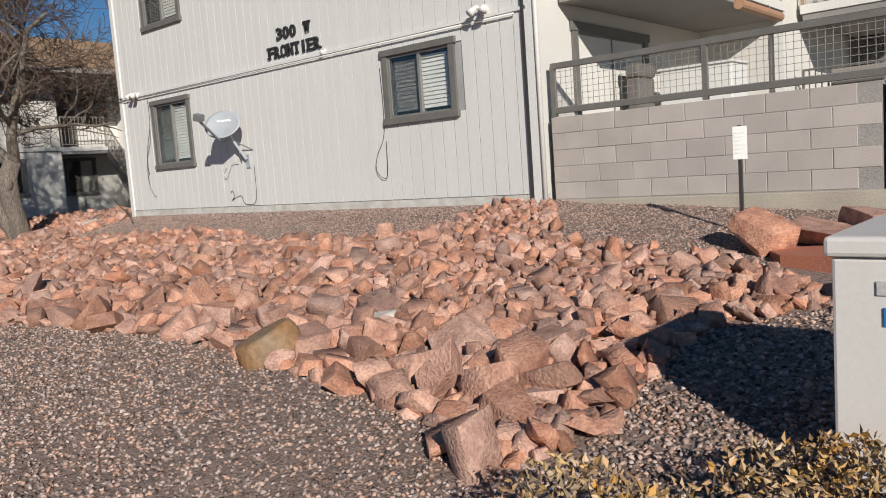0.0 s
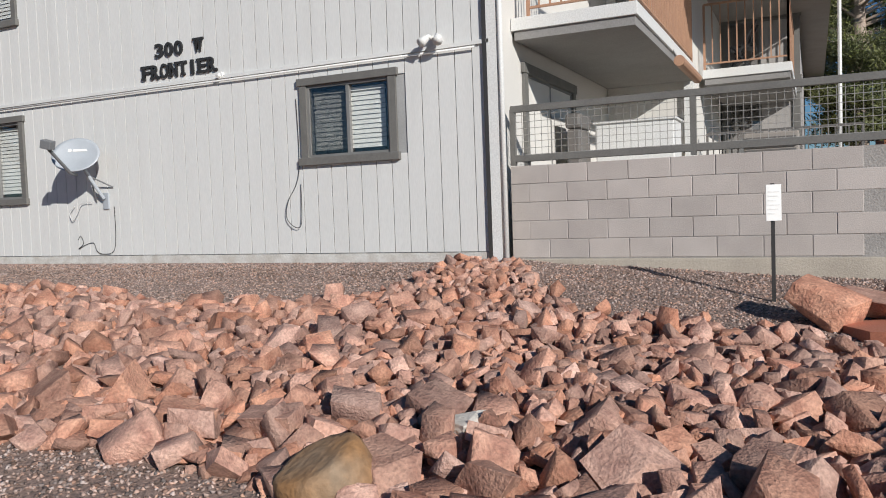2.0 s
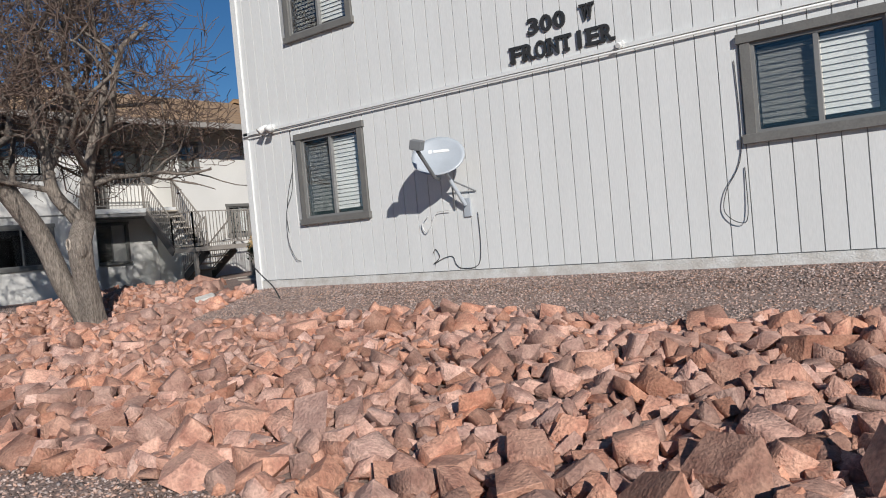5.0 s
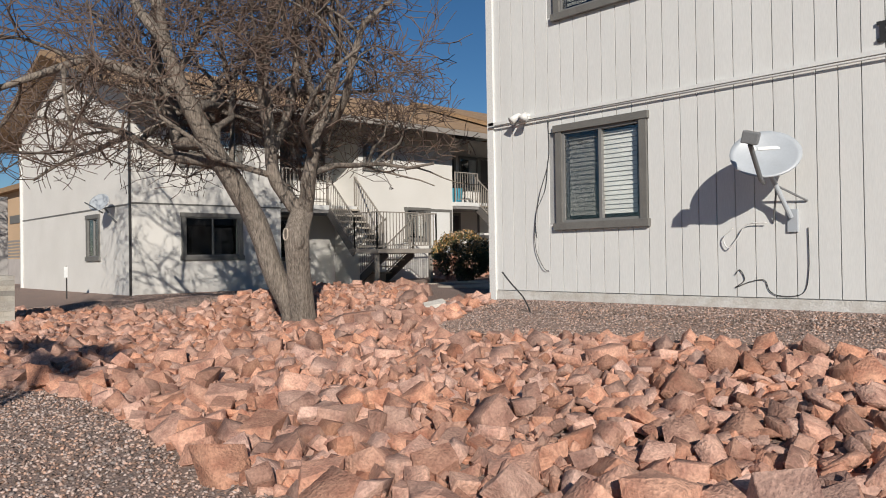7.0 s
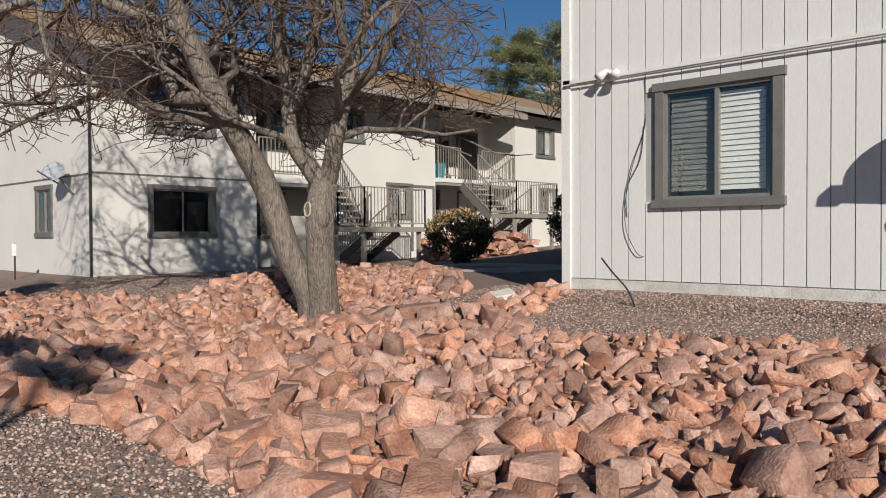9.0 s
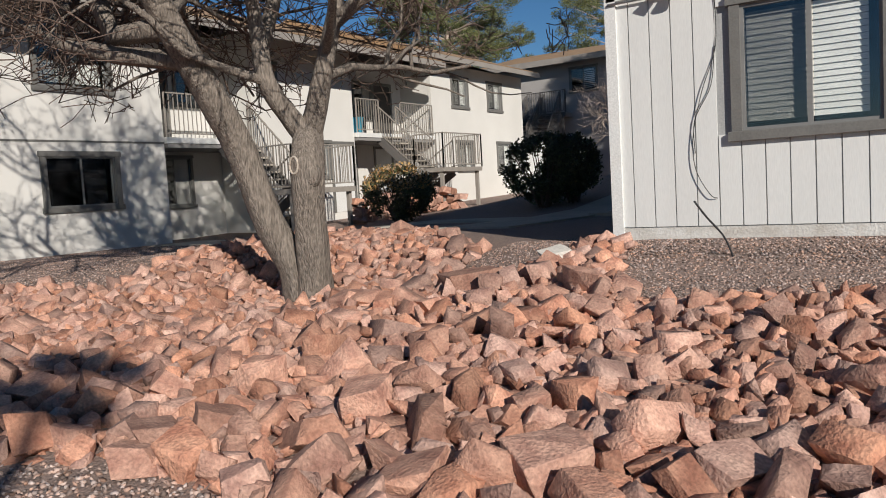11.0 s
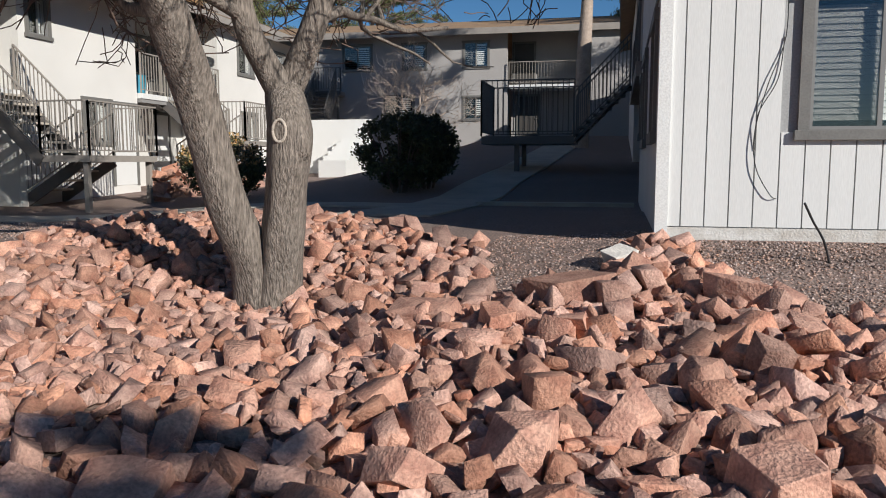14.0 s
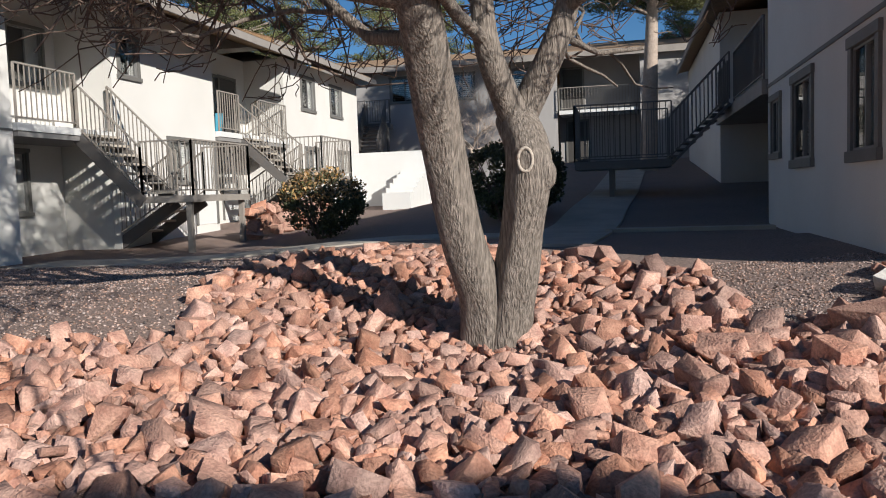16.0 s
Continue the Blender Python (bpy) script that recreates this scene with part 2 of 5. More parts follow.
def boxes(name, mat, parent, *dims, label="", bevel=0.0):
    bm = bmesh.new()
    for d in dims:
        box(bm, *d)
    return part(name, bm, mat, parent, label, bevel=bevel)


def strips(lo, hi, holes):
    """Parts of lo..hi left by the (a, b) holes."""
    out, at = [], lo
    for a, b in sorted(holes):
        if a > at:
            out.append((at, min(a, hi)))
        at = max(at, b)
    if at < hi:
        out.append((at, hi))
    return out


def holed_wall(bm, axis, u0, u1, z0, z1, t0, t1, holes):
    """A wall along x or y with openings (ua, ub, za, zb) through it, thickness from t0 to t1."""
    cuts = sorted({u0, u1, *[h[0] for h in holes], *[h[1] for h in holes]})
    cuts = [c for c in cuts if u0 <= c <= u1]
    for a, b in zip(cuts, cuts[1:]):
        hs = [(h[2], h[3]) for h in holes if h[0] < (a + b) / 2 < h[1]]
        for za, zb in strips(z0, z1, hs):
            if axis == "x":
                box(bm, a, b, t0, t1, za, zb)
            else:
                box(bm, t0, t1, a, b, za, zb)
    bmesh.ops.remove_doubles(bm, verts=list(bm.verts), dist=1e-4)


# ---- ground ----
def smooth01(v):
    v = min(max(v, 0.0), 1.0)
    return v * v * (3 - 2 * v)


def ground_z(x, y):
    z = 0.122 * min(max(y, -1.0), 8.0)
    z += 0.06 * smooth01((y - 6.4) / 1.1) * smooth01((x + 15.6) / 0.8) * smooth01((-4.4 - x) / 0.8) * (1 if y < 12 else 0)
    west = smooth01((-20.0 - x) / 5.0)
    z *= 1 - 0.27 * west * smooth01((y - 2) / 5)
    east = smooth01((x + 4.8) / 3.6)
    z -= 0.15 * east * smooth01((y - 3) / 3)
    if y > 13:
        z += 0.085 * (min(y, 34) - 13) * smooth01((y - 13) / 4) * (1 - 0.6 * west)
    d = ((x + 18.4) / 2.0) ** 2 + ((y - 6.7) / 1.7) ** 2
    z -= 0.42 * math.exp(-d)
    return z


bm = bmesh.new()
xs = [-3000, -900, -300, -120, -70] + [-50 + 0.5 * i for i in range(131)] + [20, 30, 60, 150, 500, 1500, 3000]
ys = [-3000, -900, -200, -60, -25] + [-12 + 0.5 * i for i in range(105)] + [45, 60, 120, 400, 1200, 3000]
rows = [[bm.verts.new((x, y, ground_z(x, y))) for x in xs] for y in ys]
for r0, r1 in zip(rows, rows[1:]):
    for i in range(len(xs) - 1):
        bm.faces.new((r0[i], r0[i + 1], r1[i + 1], r1[i]))
M_GROUND = material("gravel_ground", (0.27, 0.19, 0.155), 0.95, second=(0.22, 0.165, 0.14), scale=1.2, amount=0.8, bump=0.9, bump_scale=45, fine=0.45)
ground = part("ground", bm, M_GROUND, smooth=True)
tagged(ground, "reddish grey gravel ground sloping up to the buildings", "ground", kind="structure")


def slab(name, pts, thick, mat, label, category, lift=0.03):
    """A thin slab that follows the ground along a list of (left, right) edge pairs."""
    bm = bmesh.new()
    rings = []
    fine = []
    for (a, b), (c, d) in zip(pts, pts[1:]):
        for k in range(4):
            f = k / 4
            fine.append((Vector(a).lerp(Vector(c), f), Vector(b).lerp(Vector(d), f)))
    fine.append((Vector(pts[-1][0]), Vector(pts[-1][1])))
    for a, b in fine:
        z = max(ground_z(*a), ground_z(*b)) + lift
        rings.append([bm.verts.new((*a, z)), bm.verts.new((*b, z)), bm.verts.new((*b, z - thick)), bm.verts.new((*a, z - thick))])
    for r0, r1 in zip(rings, rings[1:]):
        for k in range(4):
            bm.faces.new((r0[k], r0[(k + 1) % 4], r1[(k + 1) % 4], r1[k]))
    bm.faces.new(rings[0])
    bm.faces.new(rings[-1][::-1])
    bmesh.ops.recalc_face_normals(bm, faces=list(bm.faces))
    ob = part(name, bm, mat)
    return tagged(ob, label, category, kind="structure")


slab("pavement_walk", [((-19.0, 10.6), (-17.6, 10.6)), ((-18.6, 13.0), (-17.4, 13.0)), ((-18.0, 20.0), (-16.9, 20.0)), ((-17.6, 32.0), (-16.4, 32.0))], 0.25,
     M_CONC, "shaded concrete walk climbing between the buildings", "walkway")
slab("pavement_cross", [((-27.0, 12.5), (-27.0, 11.2)), ((-23.5, 12.9), (-23.2, 11.8)), ((-21.0, 13.6), (-20.6, 12.5)), ((-18.2, 13.4), (-18.2, 12.4))], 0.25,
     M_CONC, "worn concrete walk leading to the metal stairs", "walkway", 0.025)
slab("pavement_strip", [((-17.5, 13.6), (-17.5, 13.3)), ((-14.95, 13.6), (-14.95, 13.3))], 0.3, M_CONC, "low concrete kerb edge in shade", "kerb", 0.06)
slab("driveway", [((-0.95, 8.0), (-0.95, 6.95)), ((4.0, 8.0), (4.0, 6.95)), ((16.0, 8.0), (16.0, 6.95))], 0.3, M_CONC, "pale concrete driveway apron", "driveway", 0.02)
slab("parking_road", [((-0.95, 8.0), (14.0, 8.0)), ((-0.95, 22.0), (14.0, 22.0)), ((-0.95, 40.0), (14.0, 40.0))], 0.3, M_ASPHALT, "dark asphalt of the parking lot", "road", 0.02)
slab("pavement_ramp", [((-2.1, 6.4), (-1.85, 6.0)), ((-0.9, 6.9), (-0.9, 5.75)), ((3.0, 6.95), (3.0, 5.5))], 0.25, M_REDCONC, "red painted concrete ramp slab", "ramp", 0.03)


# ---- windows and doors ----
def ring(bm, ox, oz0, oz1, ix, iz0, iz1, y0, y1):
    """A rectangular frame in one piece: outer half-width and heights, inner ones, and its depth."""
    out = ((-ox, oz0), (ox, oz0), (ox, oz1), (-ox, oz1))
    inn = ((-ix, iz0), (ix, iz0), (ix, iz1), (-ix, iz1))
    v = [[bm.verts.new((x, y, z)) for x, z in loop] for y in (y0, y1) for loop in (out, inn)]
    for k in range(4):
        j = (k + 1) % 4
        bm.faces.new((v[0][k], v[0][j], v[1][j], v[1][k]))
        bm.faces.new((v[2][j], v[2][k], v[3][k], v[3][j]))
        bm.faces.new((v[0][j], v[0][k], v[2][k], v[2][j]))
        bm.faces.new((v[1][k], v[1][j], v[3][j], v[3][k]))
    bmesh.ops.recalc_face_normals(bm, faces=list(bm.faces))


def window(parent, m, w, h, blind="half", trim=0.12, mat_trim=None, slat_step=0.054, frame_mat=None, head=True):
    """Sliding window facing -y in its own frame, opening w x h centred on the origin, sill at z 0; m places it."""
    mat_trim = mat_trim or M_TRIM
    frame_mat = frame_mat or M_SASH
    over = 0.03 if head else 0
    bm = bmesh.new()
    ring(bm, w / 2 + trim, -0.08, h + 0.08, w / 2, 0, h, -0.035, 0.0)
    win = part("window", bm, mat_trim, parent, "dark grey painted window trim")
    win.matrix_basis = m
    boxes("head_trim", mat_trim, win, (-w / 2 - trim - over, w / 2 + trim + over, -0.048, -0.001, h + 0.004, h + trim), bevel=0.004)
    boxes("window_sill", mat_trim, win, (-w / 2 - trim - over, w / 2 + trim + over, -0.058, -0.001, -trim, -0.004), bevel=0.004)
    f = 0.028
    bm = bmesh.new()
    ring(bm, w / 2, 0, h, w / 2 - f, f, h - f, -0.008, 0.06)
    part("window_frame", bm, frame_mat, win)
    boxes("mullion", frame_mat, win, (-0.02, 0.02, 0.0, 0.05, f, h - f))
    screen = boxes("insect_screen", M_SCREEN, win, (-w / 2 + f, -0.022, 0.008, 0.010, f, h - f), label="fine dark insect screen")
    screen.visible_shadow = False
    for x0, x1, y in ((-w / 2 + f, -0.03, 0.02), (0.03, w / 2 - f, 0.04)):
        pane = boxes("pane", M_GLASS, win, (x0, x1, y, y + 0.004, f + 0.002, h - f - 0.002))
        pane.visible_shadow = False
    if blind:
        bm = bmesh.new()
        x0, x1 = (-w / 2 + 0.03, w / 2 - 0.11)
        box(bm, x0, x1, 0.075, 0.11, h - 0.10, h - 0.06)
        part("blind_rail", bm, M_BLIND, win)
        bm = bmesh.new()
        box(bm, x0, x1, -0.0268, 0.0268, -0.0012, 0.0012, pose(0, 0, 0, 73, 0, 0))
        me = mesh_of(bm, M_BLIND)
        n = int((h - 0.14) / slat_step)
        for i in range(n):
            piece("slat", me, win, Matrix.Translation((0, 0.095, h - 0.13 - i * slat_step)))
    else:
        # with blind=False a near-black sheet stands for the unlit room
        boxes("curtain_or_dark_sheet", M_BLIND if blind is None else M_DARK, win, (-w / 2 + 0.05, -0.03, 0.09, 0.10, 0.05, h - 0.05))
    # backing sheet whose dark colour is the room's shade
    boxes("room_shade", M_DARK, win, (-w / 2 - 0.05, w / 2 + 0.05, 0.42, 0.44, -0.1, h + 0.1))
    return win


FRONT = Matrix.Identity(4)
EAST = pose(0, 0, 0, 0, 0, 90)
WEST = pose(0, 0, 0, 0, 0, -90)


def door(parent, m, w=0.9, h=2.03, mat=None):
    bm = bmesh.new()
    box(bm, -w / 2 - 0.09, -w / 2, -0.03, 0.02, 0, h)
    box(bm, w / 2, w / 2 + 0.09, -0.03, 0.02, 0, h)
    box(bm, -w / 2 - 0.09, w / 2 + 0.09, -0.03, 0.02, h, h + 0.09)
    d = part("door", bm, M_TRIM, parent)
    d.matrix_basis = m
    boxes("door_leaf", mat or M_DOOR, d, (-w / 2 + 0.004, w / 2 - 0.004, -0.012, 0.03, 0.01, h - 0.004), bevel=0.004)
    bm = bmesh.new()
    tube(bm, [(w / 2 - 0.08, -0.02, 1.0), (w / 2 - 0.08, -0.07, 1.0)], 0.022, 8)
    part("door_handle", bm, M_ALU, d)
    return d


def gable_roof(parent, x0, x1, y0, y1, z_eave, pitch, over, mat=M_ROOF, thick=0.14):
    """Roof with its ridge along y over x0..x1."""
    xm = (x0 + x1) / 2
    zr = z_eave + (x1 - x0) / 2 * pitch
    for sgn, xe in ((-1, x0 - over), (1, x1 + over)):
        ze = z_eave - over * pitch
        ya, yb = y0 - over * 0.5, y1 + over * 0.5
        bm = bmesh.new()
        vs = [[bm.verts.new(v) for v in ((xe, y, ze), (xm, y, zr), (xm, y, zr + thick), (xe, y, ze + thick))] for y in (ya, yb)]
        for k in range(4):
            bm.faces.new((vs[0][k], vs[0][(k + 1) % 4], vs[1][(k + 1) % 4], vs[1][k]))
        bm.faces.new(vs[0][::-1])
        bm.faces.new(vs[1])
        bmesh.ops.recalc_face_normals(bm, faces=list(bm.faces))
        slope = part("roof", bm, mat, parent, "tan brown shingle roof slope")
        run = (Vector((xm, 0, zr)) - Vector((xe, 0, ze)))
        courses = int(run.length / 0.16)
        bm = bmesh.new()
        step = run.length / courses
        box(bm, 0, step, ya, yb, 0.0, 0.012, pose(0, 0, 0, 0, -2.5, 0))
        me = mesh_of(bm, mat)
        ang = math.atan2(run.z, run.x)
        for i in range(courses):
            p = Vector((xe, 0, ze + thick + 0.008)) + run * (i / courses)
            piece("shingle_course", me, slope, Matrix.Translation(p) @ Matrix.Rotation(-ang, 4, 'Y') @ (pose(0, 0, 0, 180, 0, 0) @ Matrix.Translation((0, -(ya + yb), 0)) if sgn > 0 else Matrix.Identity(4)))
        boxes("fascia", M_FASCIA, parent, (xe - 0.02, xe + 0.02, y0 - over * 0.5, y1 + over * 0.5, ze - 0.05, ze + thick - 0.01))
    return zr


def gable_wall(bm, x0, x1, y0, y1, z0, zr):
    xm = (x0 + x1) / 2
    a = [bm.verts.new(v) for v in ((x0, y0, z0), (x1, y0, z0), (xm, y0, zr))]
    b = [bm.verts.new(v) for v in ((x0, y1, z0), (x1, y1, z0), (xm, y1, zr))]
    bm.faces.new(a)
    bm.faces.new(b[::-1])
    for i in range(3):
        bm.faces.new((a[i], b[i], b[(i + 1) % 3], a[(i + 1) % 3]))
    bmesh.ops.recalc_face_normals(bm, faces=list(bm.faces))


# ---- near apartment building ----
AX0, AX1, AY = -14.86, -5.2, 7.85
near_house = thing("apartment_building", "two-storey apartment building with pale grey grooved siding", "building", at=(0, 0, 0))
front_holes = [(-13.085 - 0.55, -13.085 + 0.55, 1.97, 3.07), (-6.955 - 0.55, -6.955 + 0.55, 2.25, 3.08),
               (-13.085 - 0.55, -13.085 + 0.55, 4.53, 5.63), (-6.955 - 0.55, -6.955 + 0.55, 4.81, 5.63)]
bm = bmesh.new()
holed_wall(bm, "x", AX0 + 0.02, AX1 - 0.02, 1.12, 5.95, AY + 0.016, AY + 0.18, front_holes)
front_wall = part("front_wall", bm, M_GROOVE, near_house, "pale grey grooved plywood siding wall")
boxes("foundation", M_FOOT, near_house, (AX0, AX1, AY - 0.01, AY + 0.3, 0.4, 1.12), label="white-washed flaking concrete footing")
bm = bmesh.new()
holed_wall(bm, "y", AY + 0.02, 14.5, 0.5, 5.95, AX0, AX0 + 0.16, [(13.4, 14.1, 2.15, 3.0), (8.6, 9.45, 2.0, 3.05), (11.3, 12.4, 2.0, 3.05), (8.6, 9.45, 4.56, 5.6), (11.3, 12.4, 4.56, 5.6)])
part("west_wall", bm, M_STUCCO, near_house, "smooth stucco side wall in shade")
boxes("east_wall", M_STUCCO, near_house, (AX1 - 0.16, AX1, AY + 0.02, 32, 0.5, 5.95))
boxes("back_wall", M_STUCCO, near_house, (AX0 + 1.6, AX1, 31.8, 32, 0.5, 5.95))
bm = bmesh.new()
holed_wall(bm, "y", 14.5, 32, 0.5, 5.95, AX0 + 1.5, AX0 + 1.66, [])
box(bm, AX0 + 0.17, AX0 + 1.5, 14.34, 14.5, 0.5, 5.95)
box(bm, AX0, AX0 + 1.5, 21.5, 21.7, 0.5, 5.95)
box(bm, AX0, AX0 + 0.16, 21.7, 32, 0.5, 5.95)
part("breezeway_wall", bm, M_STUCCO, near_house)
boxes("floor_slab", M_FASCIA, near_house, (AX0 - 0.1, AX0 + 1.49, 14.52, 21.48, 3.15, 3.4))
# siding boards
PITCH = (AX1 - AX0) / 48
for lo, hi in ((1.13, 3.30), (3.345, 5.93)):
    for i in range(48):
        a, b = AX0 + i * PITCH + 0.006, AX0 + (i + 1) * PITCH - 0.006
        cuts = [(h[2] - 0.02, h[3] + 0.02) for h in front_holes if h[0] - 0.03 < b and h[1] + 0.03 > a]
        for za, zb in strips(lo, hi, cuts):
            bm = bmesh.new()
            box(bm, a, b, AY, AY + 0.02, za, zb)
            part("siding_board", bm, M_SIDING, front_wall)
for hz in ((1.97, 1.10), (4.53, 1.10)):
    window(near_house, Matrix.Translation((-13.085, AY, hz[0])), 1.10, hz[1], trim=0.09)
for hz in ((2.25, 0.83), (4.81, 0.82)):
    window(near_house, Matrix.Translation((-6.955, AY, hz[0])), 1.10, hz[1], trim=0.09)
for z in (2.0, 4.56):
    window(near_house, Matrix.Translation((AX0, 9.03, z)) @ WEST, 0.8, 1.04)
    window(near_house, Matrix.Translation((AX0, 11.85, z)) @ WEST, 1.05, 1.04)
window(near_house, Matrix.Translation((AX0, 13.75, 2.15)) @ WEST, 0.66, 0.82, trim=0.1)
for y in (15.4, 18.0, 20.4):
    for z in (1.0, 3.4):
        door(near_house, Matrix.Translation((AX0 + 1.47, y, z)) @ WEST)
boxes("belt_trim", M_SIDING, near_house, (AX0, AX1, AY - 0.03, AY, 3.30, 3.342), label="pale horizontal trim board")
boxes("side_belt", M_TRIM, near_house, (AX0 - 0.02, AX0, AY + 0.11, 14.5, 3.24, 3.29))
boxes("corner_board", M_WHITE, near_house, (AX0 - 0.02, AX0 + 0.09, AY - 0.03, AY + 0.1, 0.95, 5.95), label="white painted corner board")
boxes("corner_board", M_WHITE, near_house, (AX1 - 0.02, AX1 + 0.09, AY - 0.03, AY + 0.1, 0.95, 5.95), label="white painted corner board")
# thin dark strip painted in as the corner board's shadow
boxes("corner_shadow_strip", M_BRONZE, near_house, (AX1 - 0.065, AX1 - 0.022, AY - 0.035, AY, 0.98, 5.95), label="dark strip for the shadow beside the corner board")
zr = gable_roof(near_house, AX0, AX1, AY, 32, 6.0, 0.22, 0.4)
bm = bmesh.new()
gable_wall(bm, AX0, AX1, AY + 0.02, AY + 0.18, 5.95, zr)
part("gable", bm, M_SIDING, near_house)
bm = bmesh.new()
gable_wall(bm, AX0, AX1, 31.8, 31.98, 5.95, zr)
part("gable", bm, M_STUCCO, near_house)


def conduit(points, r, mat=M_WHITE, label="white painted conduit", parent=None):
    bm = bmesh.new()
    tube(bm, points, r, 8)
    return part("conduit", bm, mat, parent or near_house, label, smooth=True)


conduit([(AX0 + 0.02, AY - 0.045, 3.272), (AX1 - 0.15, AY - 0.045, 3.272)], 0.012)
conduit([(AX1 + 0.13, AY - 0.02, 0.95), (AX1 + 0.13, AY - 0.02, 5.95)], 0.03, label="white downpipe beside the corner")


def flood_light(x, z):
    t = thing("flood_light", "white twin-head flood light on the siding", "lamp", "flood lights on the wall", at=(x, AY, z))
    bm = bmesh.new()
    tube(bm, [(0, 0, 0), (0, -0.06, 0)], 0.055, 12)
    part("base_plate", bm, M_WHITE, t)
    for s in (-1, 1):
        bm = bmesh.new()
        tube(bm, [(s * 0.01, -0.05, 0.0), (s * 0.05, -0.10, 0.03), (s * 0.075, -0.13, 0.0), (s * 0.10, -0.19, -0.05)], [0.018, 0.025, 0.04, 0.055], 10)
        part("lamp_head", bm, M_WHITE, t, smooth=True)


flood_light(-14.2, 3.33)
flood_light(-5.80, 3.40)
t = thing("junction_box", "small white round junction box on the conduit", "fixture", at=(-8.76, AY, 3.34))
bm = bmesh.new()
tube(bm, [(0, 0, 0), (0, -0.05, 0)], 0.045, 12)
tube(bm, [(0, -0.04, 0), (0, -0.09, -0.02)], 0.025, 10)
part("housing", bm, M_WHITE, t)


SERIFS = {"F": ((0.12, 1), (0.12, 0)), "R": ((0.12, 1), (0.12, 0), (0.9, 1)), "N": ((0.1, 1), (0.1, 0), (0.9, 0)), "T": ((0.5, 1),),
          "I": ((0.5, 1), (0.5, 0)), "E": ((0.12, 1), (0.12, 0)), "W": ((0.12, 0), (0.88, 0))}


def letters(text, x, z, size, width):
    """Raised black capitals, one thing a letter."""
    total = []
    for ch in text:
        cu = bpy.data.curves.new("letter", 'FONT')
        cu.body, cu.size, cu.extrude, cu.offset = ch, size, 0.012, 0.006
        ob = new("letter", cu)
        total.append(ob)
    bpy.context.view_layer.update()
    gap = width / len(text)
    for i, ob in enumerate(total):
        if text[i] == " ":
            bpy.data.objects.remove(ob)
            continue
        me = bpy.data.meshes.new_from_object(ob.evaluated_get(bpy.context.evaluated_depsgraph_get()))
        bpy.data.objects.remove(ob)
        c = [v.co.x for v in me.vertices]
        top = max(v.co.y for v in me.vertices)
        bm = bmesh.new()
        bm.from_mesh(me)
        lo, wide, bars = min(c), max(c) - min(c), 0.028
        for u, foot in SERIFS.get(text[i], ()):
            cx = lo + wide * u
            box(bm, cx - wide * 0.21 - 0.008, cx + wide * 0.21 + 0.008, 0 if foot else top - bars, bars if foot else top, -0.0115, 0.0115)
        bm.to_mesh(me)
        bm.free()
        me.materials.clear()
        me.materials.append(M_LETTER)
        o = new("wall_letter", me)
        w = max(c) - min(c)
        sx = gap * (0.84 if text[i] != "I" else 0.3) / w
        o.matrix_basis = Matrix.Translation((x + gap * (i + 0.5), AY - 0.016, z)) @ pose(0, 0, 0, 90) @ Matrix.Diagonal((sx, 1, 1, 1)) @ Matrix.Translation((-(max(c) + min(c)) / 2, 0, 0))
        tagged(o, "black raised capital letter '" + text[i] + "' on the siding", "letter", "address lettering on the wall")


letters("FRONTIER", -10.08, 3.41, 0.25, 1.26)
letters("300 W", -9.84, 3.68, 0.235, 0.82)


def cable(points, r=0.0042, label="thin black cable hanging on the wall", mat=M_BLACK):
    bm = bmesh.new()
    tube(bm, points, r, 6)
    return tagged(part("cable", bm, mat, smooth=True), label, "cable")


def sag(points, n=6):
    """Smooth line through points."""
    out = []
    p = [Vector(points[0])] + [Vector(q) for q in points] + [Vector(points[-1])]
    for i in range(1, len(p) - 2):
        for k in range(n):
            u = k / n
            a, b, c, d = p[i - 1], p[i], p[i + 1], p[i + 2]
            out.append(0.5 * ((2 * b) + (c - a) * u + (2 * a - 5 * b + 4 * c - d) * u * u + (3 * b - a - 3 * c + d) * u ** 3))
    out.append(p[-1])
    return out


Y = AY - 0.012
cable(sag([(-13.85, Y, 3.25), (-13.85, Y, 2.75), (-13.98, Y - 0.02, 2.35), (-14.07, Y - 0.02, 1.95), (-14.05, Y - 0.03, 1.65), (-13.93, Y - 0.03, 1.42), (-13.87, Y, 1.38)]))
cable(sag([(-13.86, Y, 2.75), (-13.9, Y - 0.01, 2.4), (-14.05, Y - 0.02, 2.1), (-14.06, Y, 1.8)]))
cable(sag([(-7.66, Y, 2.95), (-7.66, Y, 2.1), (-7.82, Y - 0.02, 1.75), (-7.85, Y - 0.02, 1.55), (-7.72, Y - 0.03, 1.44), (-7.64, Y - 0.02, 1.5), (-7.64, Y, 1.95)]))
STUB = [(-13.83, 6.95, 1.39), (-13.75, 7.02, 1.25), (-13.64, 7.11, 1.08), (-13.57, 7.17, 0.86)]
cable(sag(STUB), 0.009, "stiff dark cable stub rising from the gravel")
cable(sag([(-11.45, Y - 0.03, 1.82), (-11.55, Y - 0.03, 1.72), (-11.5, Y - 0.03, 1.62), (-11.4, Y - 0.03, 1.72), (-11.3, Y - 0.03, 1.85), (-11.1, Y - 0.03, 1.86)]), 0.006, "pale coaxial cable loop under the dish", M_WHITE)
